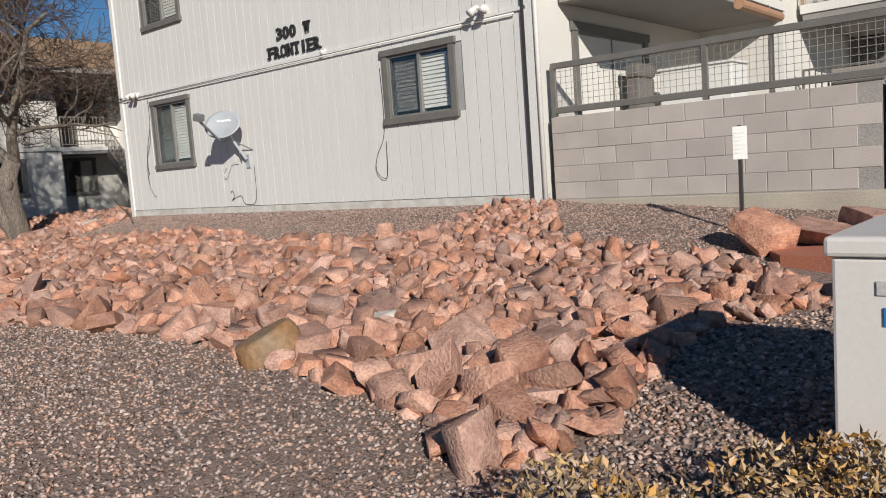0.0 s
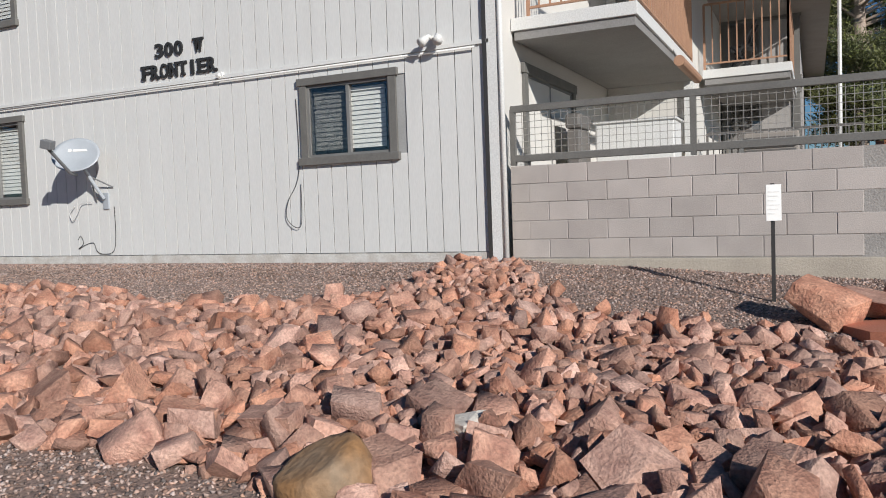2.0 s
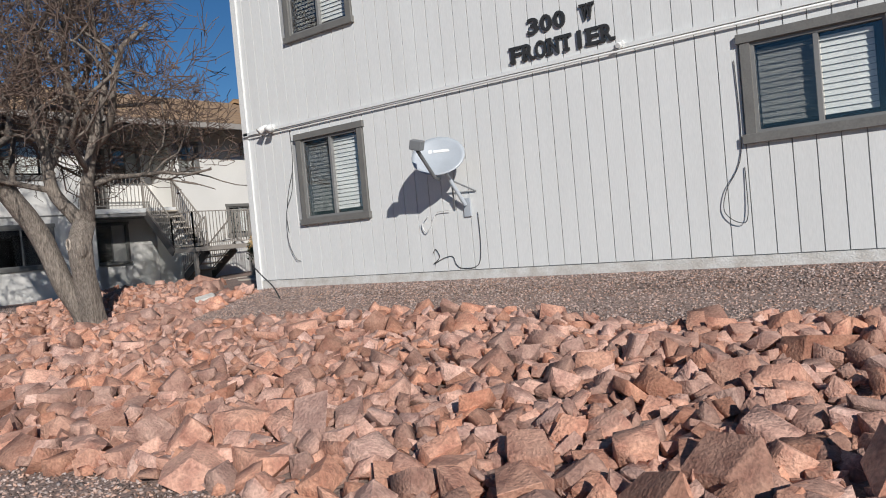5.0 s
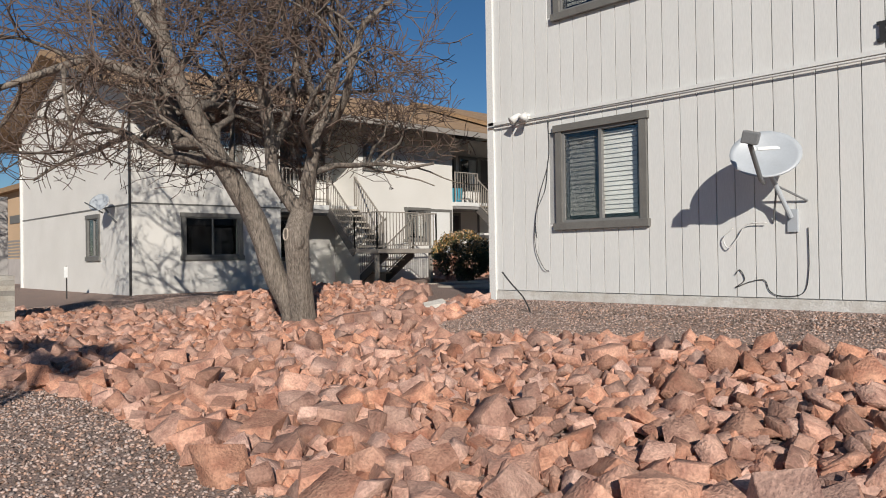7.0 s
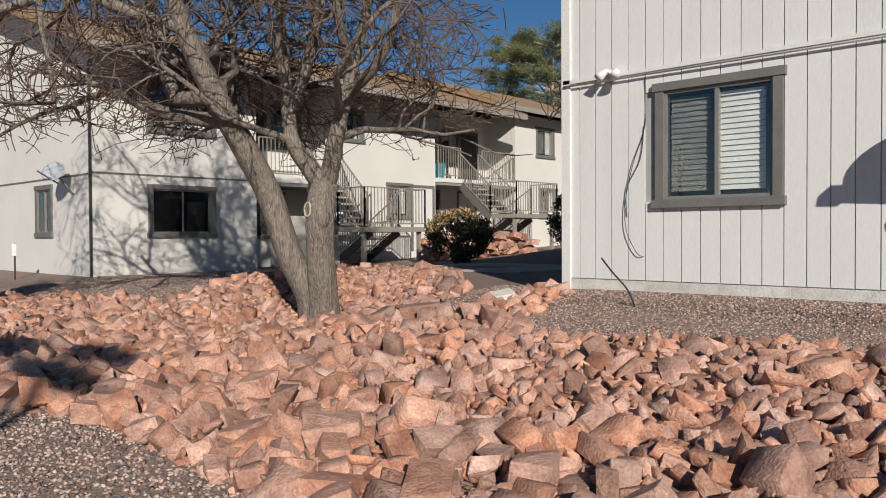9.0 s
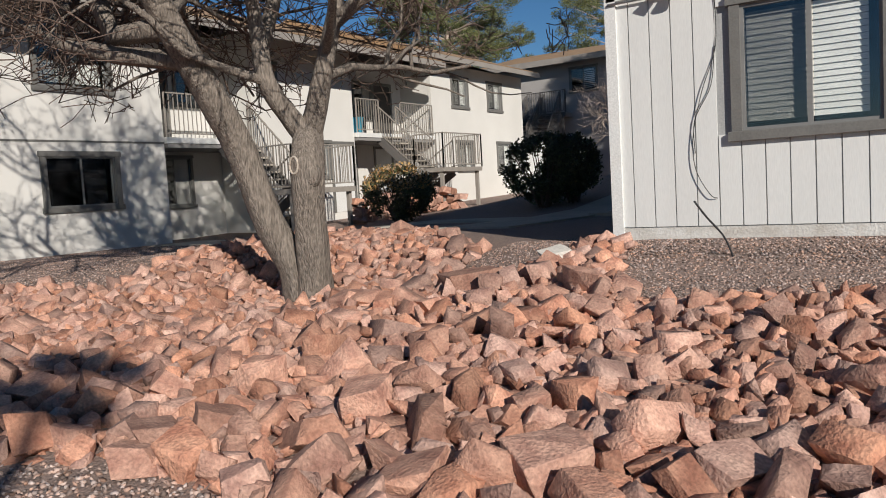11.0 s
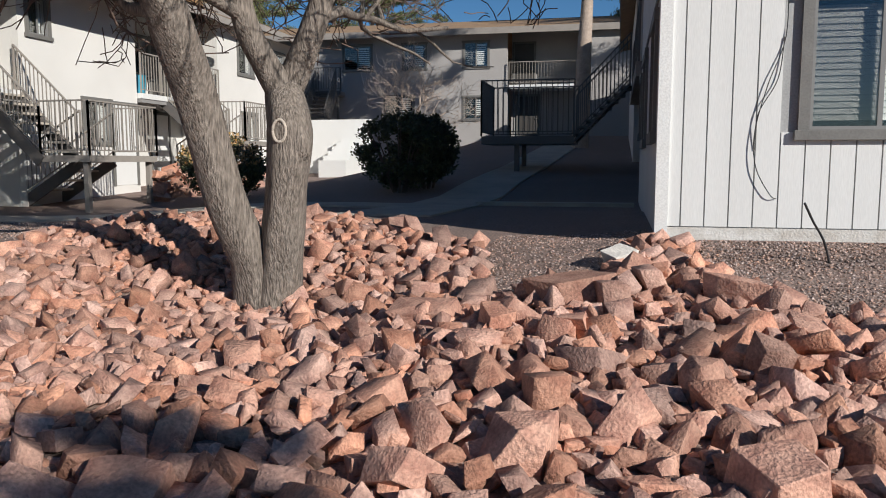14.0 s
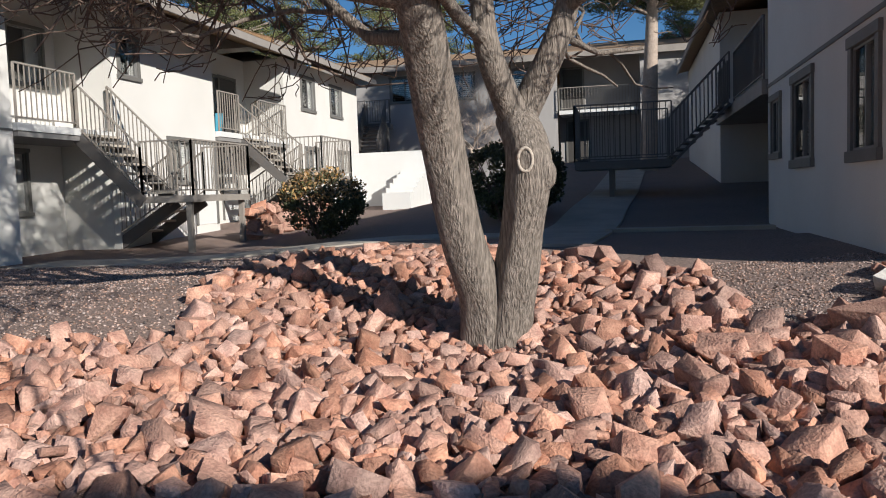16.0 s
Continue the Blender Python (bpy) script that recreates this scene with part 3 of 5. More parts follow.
cable(sag([(-11.45, Y, 1.35), (-11.4, Y, 1.4), (-11.35, Y, 1.3), (-11.45, Y, 1.22), (-11.3, Y, 1.28), (-11.15, Y, 1.3), (-11.1, Y, 1.2), (-11.0, Y, 1.15), (-10.78, Y, 1.18), (-10.72, Y, 1.4), (-10.72, Y, 1.8)]), 0.004, "curly cable stubs beside the footing")


def satellite_dish(m, label, mat, tip):
    t = thing("satellite_dish", label, "satellite dish", at=m)
    bm = bmesh.new()
    n, rings = 28, 7
    grid = []
    for j in range(rings + 1):
        r = j / rings
        grid.append([bm.verts.new((0.315 * r * math.cos(2 * math.pi * k / n), 0.25 * r * math.sin(2 * math.pi * k / n), 0.05 * r * r)) for k in range(n)])
    for a, b in zip(grid, grid[1:]):
        for k in range(n):
            bm.faces.new((a[k], a[(k + 1) % n], b[(k + 1) % n], b[k]))
    bmesh.ops.remove_doubles(bm, verts=list(bm.verts), dist=1e-5)
    back = bmesh.ops.extrude_face_region(bm, geom=list(bm.faces))
    bmesh.ops.translate(bm, verts=[v for v in back["geom"] if isinstance(v, bmesh.types.BMVert)], vec=(0, 0, 0.012))
    bmesh.ops.recalc_face_normals(bm, faces=list(bm.faces))
    part("reflector", bm, mat, t, smooth=True)
    return t


# main dish: centre near (-11, 7.5, 2.5), feed arm reaching out towards the sun side
dish = satellite_dish(Matrix.Translation((-10.96, 7.50, 2.46)) @ (Vector((0.42, -0.80, 0.42)).to_track_quat('Z', 'X').to_matrix().to_4x4()) @ pose(0, 0, 0, 0, 0, 90),
                      "grey satellite dish on a pipe mount on the siding", M_DISH, None)
INV = dish.matrix_basis.inverted()


def dish_tube(name, pts, r, mat, n=10):
    bm = bmesh.new()
    tube(bm, [INV @ Vector(p) for p in pts], r, n)
    return part(name, bm, mat, dish)


dish_tube("mast", [(-10.96, 7.54, 2.44), (-10.95, 7.58, 2.30), (-10.86, 7.80, 1.90)], 0.024, M_DISH)
dish_tube("feed_arm", [(-10.97, 7.48, 2.22), (-10.94, 7.36, 2.24), (-10.86, 7.0, 2.52)], 0.022, M_DISHARM)
bm = bmesh.new()
box(bm, -0.07, 0.07, -0.06, 0.06, -0.055, 0.055, INV @ (Matrix.Translation((-10.84, 6.97, 2.58)) @ pose(0, 0, 0, 10, 15, 20)))
part("feed_horn", bm, M_DISHARM, dish, "dark grey feed horn block", bevel=0.01)
bm = bmesh.new()
box(bm, -10.91, -10.81, 7.825, 7.849, 1.76, 1.98, INV)
part("wall_plate", bm, M_DISH, dish, bevel=0.004)
dish_tube("brace", [(-10.72, 7.84, 2.05), (-10.93, 7.66, 2.2)], 0.01, M_DISHARM)
dish_tube("brace", [(-11.05, 7.84, 1.86), (-10.93, 7.66, 2.2)], 0.01, M_DISHARM)
# bar-shaped emblem on the reflector, in white
bm = bmesh.new()
box(bm, -0.13, 0.06, -0.10, -0.065, 0.012, 0.026)
tube(bm, [(0.10, -0.083, 0.012), (0.10, -0.083, 0.028)], 0.026, 12)
part("emblem", bm, M_SIGN, dish, "white emblem bar")


# ---- east side: block wall, mesh rail, balconies ----
WY = 8.10
block_wall = thing("block_wall", "grey concrete block retaining wall on a footing", "wall", at=(0, 0, 0))
boxes("mortar_core", M_MORTAR, block_wall, (-5.1, -1.56, WY + 0.006, WY + 0.18, 1.03, 2.02))
boxes("footing", M_CONC, block_wall, (-5.08, -0.98, WY - 0.07, WY + 0.25, 0.45, 1.03), label="stained poured concrete footing", bevel=0.01)
boxes("end_core", M_MORTAR, block_wall, (-1.50, -1.09, WY - 0.02, WY + 0.35, 1.03, 2.02))
boxes("side_run", M_BLOCK, block_wall, (-1.45, -1.15, WY + 0.36, 15.5, 0.8, 2.03), label="block wall running back along the lot")
bm = bmesh.new()
box(bm, -0.205, 0.205, 0, 0.19, 0.0, 0.19)
me_block = mesh_of(bm, M_BLOCK, bevel=0.005)
bm = bmesh.new()
box(bm, -0.1, 0.1, 0, 0.19, 0.0, 0.19)
me_half = mesh_of(bm, M_BLOCK, bevel=0.005)
for r in range(5):
    x = -5.1 + (0.205 if r % 2 == 0 else 0.0)
    if r % 2:
        piece("block", me_half, block_wall, Matrix.Translation((-5.0, WY, 1.042 + r * 0.197)))
        x = -4.9 + 0.205
    while x < -1.7:
        piece("block", me_block, block_wall, Matrix.Translation((x, WY + random.uniform(-0.002, 0.002), 1.042 + r * 0.197)))
        x += 0.417
    piece("block", me_block, block_wall, Matrix.Translation((-1.295, WY - 0.03, 1.042 + r * 0.197)))
boxes("patio_slab", M_CONC, block_wall, (-5.1, -1.5, WY + 0.36, 22, 1.2, 1.85), label="raised concrete patio")


def bar(bm, p, q, w, h=None):
    """A square bar from p to q."""
    p, q = Vector(p), Vector(q)
    d = q - p
    m = Matrix.Translation((p + q) / 2) @ d.to_track_quat('Y', 'Z').to_matrix().to_4x4()
    bmesh.ops.create_cube(bm, size=1, matrix=m @ Matrix.Diagonal((w, d.length, h or w, 1)))


mesh_rail = thing("mesh_railing", "grey steel railing with welded wire panels on the block wall", "railing", at=(0, 0, 0))
RY = WY + 0.06
for p, q in (((-5.1, RY, 2.63), (-1.15, RY, 2.63)), ((-5.1, RY, 2.10), (-1.15, RY, 2.10))):
    bm = bmesh.new()
    bar(bm, p, q, 0.06, 0.07)
    part("rail", bm, M_TRIM, mesh_rail, bevel=0.004)
for x in (-5.08, -3.22, -1.16):
    bm = bmesh.new()
    bar(bm, (x, RY, 2.03), (x, RY, 2.63), 0.055)
    part("post", bm, M_TRIM, mesh_rail)
for x0, x1 in ((-5.05, -3.25), (-3.19, -1.19)):
    bm = bmesh.new()
    n = int((x1 - x0) / 0.07)
    for i in range(n + 1):
        x = x0 + (x1 - x0) * i / n
        tube(bm, [(x, RY, 2.13), (x, RY, 2.60)], 0.0035, 4)
    for k in range(7):
        z = 2.14 + k * 0.07
        tube(bm, [(x0, RY - 0.006, z), (x1, RY - 0.006, z)], 0.0035, 4)
    part("wire_panel", bm, M_MESH, mesh_rail, "welded wire mesh panel")


def railing(parent, p, q, height=1.05, step=0.115, mat=M_RAIL, r=0.009, name="railing"):
    p, q = Vector(p), Vector(q)
    up = Vector((0, 0, height))
    bm = bmesh.new()
    bar(bm, p + up, q + up, 0.045, 0.03)
    bar(bm, p + Vector((0, 0, 0.1)), q + Vector((0, 0, 0.1)), 0.03, 0.025)
    bar(bm, p, p + up, 0.035)
    bar(bm, q, q + up, 0.035)
    rail = part(name, bm, mat, parent)
    bm = bmesh.new()
    bar(bm, (0, 0, 0.1), (0, 0, height), r * 2)
    me = mesh_of(bm, mat)
    n = max(int((q - p).length / step), 1)
    for i in range(1, n):
        piece("picket", me, rail, Matrix.Translation(p.lerp(q, i / n)))
    return rail


def balcony(x0, x1, y0, y1, z, label, mat, sides, parent_name="balcony"):
    t = thing(parent_name, label, "balcony", at=(0, 0, 0))
    boxes("deck", M_WHITE, t, (x0, x1, y0, y1, z - 0.14, z), label="white painted deck edge and soffit", bevel=0.006)
    boxes("soffit", M_SOFFIT, t, (x0 + 0.03, x1 - 0.03, y0 + 0.03, y1 - 0.03, z - 0.24, z - 0.142), label="grey soffit, darkened for the shade under the deck")
    for a, b in sides:
        railing(t, (*a, z), (*b, z), 1.05, 0.12, mat)
    return t


balcony(AX1 + 0.005, -3.80, 8.5, 12.9, 3.68, "upper balcony with white deck and brown picket rail", M_BROWNRAIL,
        [((-5.0, 8.55), (-3.87, 8.55)), ((-3.85, 8.55), (-3.85, 12.85))])
balcony(-3.78, -2.45, 13.6, 17.0, 3.7, "upper balcony with white deck and brown picket rail", M_BROWNRAIL,
        [((-3.75, 13.65), (-2.5, 13.65)), ((-2.5, 13.65), (-2.5, 16.95))])
east_wing = thing("stair_wing", "white stucco wing of the apartments behind balconies", "building", at=(0, 0, 0))
boxes("wall", M_STUCCO, east_wing, (AX1 + 0.01, -3.85, 13.0, 21.9, 1.9, 5.9))
boxes("post", M_WHITE, east_wing, (-3.98, -3.84, 12.91, 12.99, 1.9, 5.9))
# white wing's back wall in darker grey: its deep shade as colour
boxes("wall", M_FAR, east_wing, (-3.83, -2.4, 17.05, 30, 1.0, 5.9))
boxes("roof_soffit", M_FASCIA, east_wing, (AX1 + 0.45, -1.85, 11.2, 31, 5.15, 5.35))
bm = bmesh.new()
tube(bm, [(-1.78, 14.0, 1.2), (-1.78, 14.0, 5.15)], 0.03, 8)
part("downpipe", bm, M_WHITE, east_wing)
window(near_house, Matrix.Translation((AX1 + 0.005, 9.9, 1.98)) @ EAST, 1.9, 1.15, blind=False)
# tall lower window added in place of the patio recess's dark shade
window(east_wing, Matrix.Translation((-3.1, 17.04, 1.95)), 1.2, 1.9, blind=False)
window(east_wing, Matrix.Translation((-3.1, 17.04, 3.75)), 1.2, 1.35, blind=False)
window(east_wing, Matrix.Translation((-4.5, 12.99, 3.85)), 0.8, 1.3)
t = thing("rolled_awning", "brown rolled bamboo shade under the balcony", "shade", at=(0, 0, 0))
bm = bmesh.new()
tube(bm, [(-3.70, 10.6, 3.38), (-3.70, 12.3, 3.38)], 0.07, 12)
part("roll", bm, M_BROWNRAIL, t)
for y in (10.8, 12.1):
    bm = bmesh.new()
    tube(bm, [(-3.74, y, 3.42), (-3.82, y, 3.58)], 0.012, 6)
    part("bracket", bm, M_METAL, t)
# patio things behind the rail
t = thing("patio_cabinet", "low white storage cabinet on the patio", "cabinet", at=(0, 0, 0))
boxes("body", M_WHITE, t, (-4.75, -3.75, 10.4, 11.0, 1.9, 2.66), bevel=0.015)
boxes("lid", M_WHITE, t, (-4.78, -3.72, 10.37, 11.03, 2.662, 2.63), bevel=0.008)
t = thing("patio_grill", "dark covered grill on the patio", "grill", at=(0, 0, 0))
boxes("body", M_METAL, t, (-5.0, -4.82, 9.9, 10.4, 1.9, 2.55), bevel=0.03)
boxes("hood", M_METAL, t, (-5.02, -4.80, 9.88, 10.42, 2.552, 2.75), bevel=0.05)
t = thing("air_conditioner", "grey louvred air conditioner on the patio", "air conditioner", at=(0, 0, 0))
boxes("housing", M_FASCIA, t, (-3.1, -2.35, 12.6, 13.3, 1.9, 2.55), bevel=0.02)
for i in range(9):
    boxes("louvre", M_METAL, t, (-3.06, -2.39, 12.575, 12.597, 1.97 + i * 0.06, 2.0 + i * 0.06))
t = thing("patio_fence", "grey picket fence at the back of the patio", "fence", at=(0, 0, 0))
railing(t, (-3.7, 13.4, 1.9), (-1.5, 13.4, 1.9), 0.75, 0.09, M_METAL)
t = thing("folding_chair", "dark folding chair on the upper balcony", "chair", at=(-3.2, 14.3, 3.7))
bm = bmesh.new()
bar(bm, (-0.25, 0, 0), (0.2, 0, 0.85), 0.03)
bar(bm, (0.2, 0, 0), (-0.2, 0, 0.45), 0.03)
bar(bm, (-0.25, 0.45, 0), (0.2, 0.45, 0.85), 0.03)
bar(bm, (0.2, 0.45, 0), (-0.2, 0.45, 0.45), 0.03)
part("frame", bm, M_BLACK, t)
boxes("seat", M_BLACK, t, (-0.22, 0.18, 0.03, 0.42, 0.42, 0.45))


# ---- signs, cabinet, hedge, steel post ----
def yard_sign(x, y, z0, h, face, label):
    t = thing("yard_sign", label, "sign", "small yard signs", at=(x, y, z0))
    bm = bmesh.new()
    bar(bm, (0, 0, -0.2), (0, 0, h), 0.03)
    part("stake", bm, M_BRONZE, t)
    bm = bmesh.new()
    box(bm, -0.06, 0.06, -0.026, -0.019, h - 0.30, h - 0.01, pose(0, 0, 0, 0, 0, face))
    p = part("panel", bm, M_SIGN, t, "white rectangular sign panel", bevel=0.003)
    for i in range(6):
        bm = bmesh.new()
        box(bm, -0.045, 0.045 - 0.015 * (i % 3), -0.0295, -0.027, h - 0.07 - i * 0.035, h - 0.062 - i * 0.035, pose(0, 0, 0, 0, 0, face))
        part("text_line", bm, M_FAINT, p)


yard_sign(-2.47, 6.99, 0.80, 0.90, 20, "small white sign on a dark stake in the gravel")
yard_sign(-29.6, 6.9, 0.62, 0.85, 30, "small white sign on a thin stake by the stucco wall")

t = thing("utility_cabinet", "beige metal utility cabinet on the gravel", "utility box", at=(0, 0, 0))
boxes("body", M_CABINET, t, (-0.69, 0.12, 2.76, 3.5, 0.2, 1.12), bevel=0.012)
boxes("lid", M_CABINET, t, (-0.71, 0.14, 2.74, 3.52, 1.122, 1.19), bevel=0.015)
boxes("label_plate", M_INK, t, (-0.555, -0.38, 2.753, 2.759, 1.0, 1.045))
boxes("sticker", M_BLUE, t, (-0.535, -0.43, 2.753, 2.759, 0.90, 0.96), label="blue square sticker")

t = thing("steel_sign_post", "galvanised perforated steel channel post at the kerb", "sign post", at=Matrix.Translation((-16.6, 1.46, 0)) @ pose(0, 0, 0, 0, 0, -36))


def channel(x0, x1, z0, z1):
    bm = bmesh.new()
    prof = [(-0.045, 0.0), (-0.026, 0.0), (-0.016, 0.03), (0.016, 0.03), (0.026, 0.0), (0.045, 0.0), (0.045, 0.004), (0.029, 0.004), (0.019, 0.034), (-0.019, 0.034), (-0.029, 0.004), (-0.045, 0.004)]
    a = [bm.verts.new((x, y, z0)) for x, y in prof]
    b = [bm.verts.new((x, y, z1)) for x, y in prof]
    for i in range(12):
        j = (i + 1) % 12
        bm.faces.new((a[i], a[j], b[j], b[i]))
    bm.faces.new(a[::-1])
    bm.faces.new(b)
    bmesh.ops.recalc_face_normals(bm, faces=list(bm.faces))
    return bm


part("upper_channel", channel(0, 0, 1.45, 3.4), M_GALV, t)
b2 = part("lower_channel", channel(0, 0, 0.0, 1.58), M_GALV, t)
b2.matrix_basis = Matrix.Translation((0, -0.006, 0)) @ Matrix.Diagonal((1.12, 1.12, 1, 1))
bm = bmesh.new()
tube(bm, [(0, 0, 0), (0, 0.004, 0)], 0.005, 10)
me = mesh_of(bm, M_HOLE)
for i in range(64):
    piece("punched_hole", me, t, Matrix.Translation((0, 0.0275 if i > 0 else 0.027, 1.62 + i * 0.0254)))
bm = bmesh.new()
tube(bm, [(0, -0.012, 0), (0, 0.03, 0)], 0.011, 6)
me = mesh_of(bm, M_GALV)
for z in (1.50, 1.30):
    piece("bolt", me, t, Matrix.Translation((0, 0.0, z)))


def leaf_cloud(name, pts, size, mat, parent=None, flat=False, seed=1, wide=0.32):
    """Many small bent leaves, joined."""
    rng = np.random.default_rng(seed)
    pts = np.asarray(pts, dtype=float)
    n = len(pts)
    d = rng.normal(size=(n, 3))
    d[:, 2] = np.abs(d[:, 2]) * (0.4 if flat else 1.0)
    d /= np.linalg.norm(d, axis=1)[:, None]
    e = np.cross(d, rng.normal(size=(n, 3)))
    e /= np.linalg.norm(e, axis=1)[:, None] + 1e-9
    s = size * rng.uniform(0.6, 1.4, n)[:, None]
    w = wide * s
    nrm = np.cross(d, e) * 0.15 * s
    v = np.stack([pts, pts + d * s * 0.5 + e * w + nrm, pts + d * s, pts + d * s * 0.5 - e * w + nrm], 1).reshape(-1, 3)
    f = np.arange(n * 4).reshape(n, 4)
    me = bpy.data.meshes.new("mesh")
    me.from_pydata(v.tolist(), [], f.tolist())
    me.materials.append(mat)
    ob = new(name, me)
    ob.parent = parent
    return ob


rng = np.random.default_rng(11)
hedge = thing("hedge", "low clipped hedge with dry brown leaves", "hedge", at=(0, 0, 0))
pts = []
while len(pts) < 14000:
    x, y = rng.uniform(-1.4, 1.3), rng.uniform(1.35, 2.70)
    lim = -1.34 + (y - 1.72) * 0.58 + 0.06 * math.sin(9 * y)
    if x < lim:
        continue
    top = 0.54 + 0.05 * math.sin(7 * x + 2 * y) + 0.05 * math.sin(11 * y)
    pts.append((x, y, 0.2 + (top - 0.2) * rng.uniform(0, 1) ** 0.35))
leaf_cloud("leaves", pts, 0.034, M_DRYLEAF, hedge, wide=0.24)
bm = bmesh.new()
for i in range(140):
    x, y = rng.uniform(-1.0, 1.2), rng.uniform(1.4, 3.1)
    if x > -1.3 + (y - 1.72) * 0.58:
        tube(bm, [(x, y, ground_z(x, y) - 0.02), (x + rng.uniform(-.1, .1), y + rng.uniform(-.1, .1), 0.5)], [0.006, 0.003], 4)
part("stem_mass", bm, M_TWIG, hedge)


def bush(x, y, w, h, mat_main, label, seed, dry_top=0.0):
    z = ground_z(x, y)
    t = thing("shrub", label, "shrub", "clipped shrubs by the walk", at=(x, y, z))
    r = np.random.default_rng(seed)
    bm = bmesh.new()
    for i in range(14):
        a = r.uniform(0, 6.28)
        tube(bm, [(0.08 * math.cos(a), 0.08 * math.sin(a), -0.1), (w * 0.22 * math.cos(a), w * 0.22 * math.sin(a), h * 0.45), (w * 0.4 * math.cos(a), w * 0.4 * math.sin(a), h * 0.85)], [0.025, 0.015, 0.005], 5)
    part("stem_mass", bm, M_TWIG, t)
    clumps = [(r.normal(size=3), r.uniform(0.12, 0.24)) for _ in range(70)]
    pts, tops = [], []
    for d, cr in clumps:
        d = d / np.linalg.norm(d)
        c = np.array((d[0] * w * 0.42, d[1] * w * 0.42, h * 0.52 + d[2] * h * 0.40))
        for _ in range(130):
            q = r.normal(size=3)
            q = c + q / np.linalg.norm(q) * cr * r.uniform(0.3, 1)
            (tops if (q[2] > h * 0.55 and r.uniform() < dry_top) else pts).append(q)
    leaf_cloud("leaves", pts, 0.07, mat_main, t, seed=seed)
    if tops:
        leaf_cloud("dry_leaves", tops, 0.07, M_DRYLEAF, t, seed=seed + 1)
    return t


bush(-23.15, 15.3, 1.75, 1.40, M_LEAF, "rounded dark green shrub with brown frosted top", 3, 0.5)
bush(-19.4, 15.4, 1.75, 1.55, M_LEAF, "dark green shrub in shade beside the walk", 4)
bush(-18.95, 15.9, 1.2, 1.45, M_LEAF, "dark green shrub in shade beside the walk", 5)


# ---- stucco apartment building across the walk ----
BX0, BX1, BY0, BY1, BZ = -37.6, -27.6, 7.85, 30.2, 0.45
far_house = thing("apartment_building", "two-storey cream stucco apartment building with outside stairs", "building", at=(0, 0, 0))
bm = bmesh.new()
holed_wall(bm, "x", BX0, BX1 - 0.16, BZ, 6.04, BY0, BY0 + 0.16, [(-30.8, -29.95, 1.72, 2.78)])
part("gable_wall", bm, M_STUCCO, far_house, "cream stucco end wall")
bm = bmesh.new()
holed_wall(bm, "y", BY0, 12.2, BZ, 6.04, BX1 - 0.16, BX1, [(9.3, 10.86, 1.70, 2.74), (9.3, 10.86, 4.2, 5.2)])
part("side_wall", bm, M_STUCCO, far_house, "cream stucco side wall")
bm = bmesh.new()
holed_wall(bm, "y", 15.0, 19.1, BZ, 6.04, BX1 - 0.16, BX1, [(15.3, 15.9, 4.45, 5.25), (17.0, 17.9, 2.2, 3.15)])
part("side_wall", bm, M_STUCCO, far_house, "cream stucco side wall")
bm = bmesh.new()
holed_wall(bm, "y", 23.4, BY1, BZ, 6.1, BX1 - 0.16, BX1, [(24.8, 25.8, 4.62, 5.66), (27.37, 28.37, 4.62, 5.66), (25.0, 26.0, 2.3, 3.3), (28.0, 28.9, 2.3, 3.3)])
part("side_wall", bm, M_STUCCO, far_house, "cream stucco side wall")
bm = bmesh.new()
holed_wall(bm, "y", 12.2, 15.0, BZ, 6.04, BX1 - 1.5, BX1 - 1.34, [])
part("recess_wall", bm, M_STUCCO, far_house)
bm = bmesh.new()
holed_wall(bm, "y", 19.1, 23.4, BZ, 6.04, BX1 - 1.5, BX1 - 1.34, [])
part("recess_wall", bm, M_STUCCO, far_house)
for y in (12.04, 15.0, 18.94, 23.4):
    boxes("return_wall", M_STUCCO, far_house, (BX1 - 1.34, BX1 - 0.165, y, y + 0.16, BZ, 6.04))
boxes("back_wall", M_STUCCO, far_house, (BX0, BX0 + 0.16, BY0 + 0.17, BY1, BZ, 6.04), (BX0 + 0.17, BX1 - 0.17, BY1 - 0.16, BY1, BZ, 6.04))
zr = gable_roof(far_house, BX0, BX1, BY0, 21.5, 6.1, 0.33, 1.45)
zr2 = gable_roof(far_house, BX0 + 0.3, BX1 + 0.25, 21.6, BY1, 6.25, 0.33, 0.5)
bm = bmesh.new()
gable_wall(bm, BX0, BX1, BY0, BY0 + 0.16, 6.04, zr)
part("gable", bm, M_STUCCO, far_house)
bm = bmesh.new()
gable_wall(bm, BX0, BX1, 21.3, 21.9, 6.04, zr2)
part("gable", bm, M_FASCIA, far_house)
bm = bmesh.new()
gable_wall(bm, BX0, BX1, BY1 - 0.16, BY1, 6.04, zr2)
part("gable", bm, M_STUCCO, far_house)
boxes("belt_line", M_TRIM, far_house, (BX0, BX1 - 0.02, BY0 - 0.015, BY0 - 0.001, 3.02, 3.06), (BX1 + 0.001, BX1 + 0.015, BY0 + 0.02, 12.2, 3.05, 3.09))
boxes("downpipe", M_BRONZE, far_house, (BX1 - 0.005, BX1 + 0.04, BY0 - 0.05, BY0 - 0.002, 0.7, 5.6), label="dark corner downpipe")
boxes("downpipe", M_WHITE, far_house, (BX0 - 0.02, BX0 + 0.06, BY0 - 0.08, BY0 - 0.002, 0.7, 5.6))
window(far_house, Matrix.Translation((-30.375, BY0, 1.72)), 0.85, 1.06, blind=False)
window(far_house, Matrix.Translation((BX1, 10.08, 1.70)) @ EAST, 1.56, 1.04, blind=False)
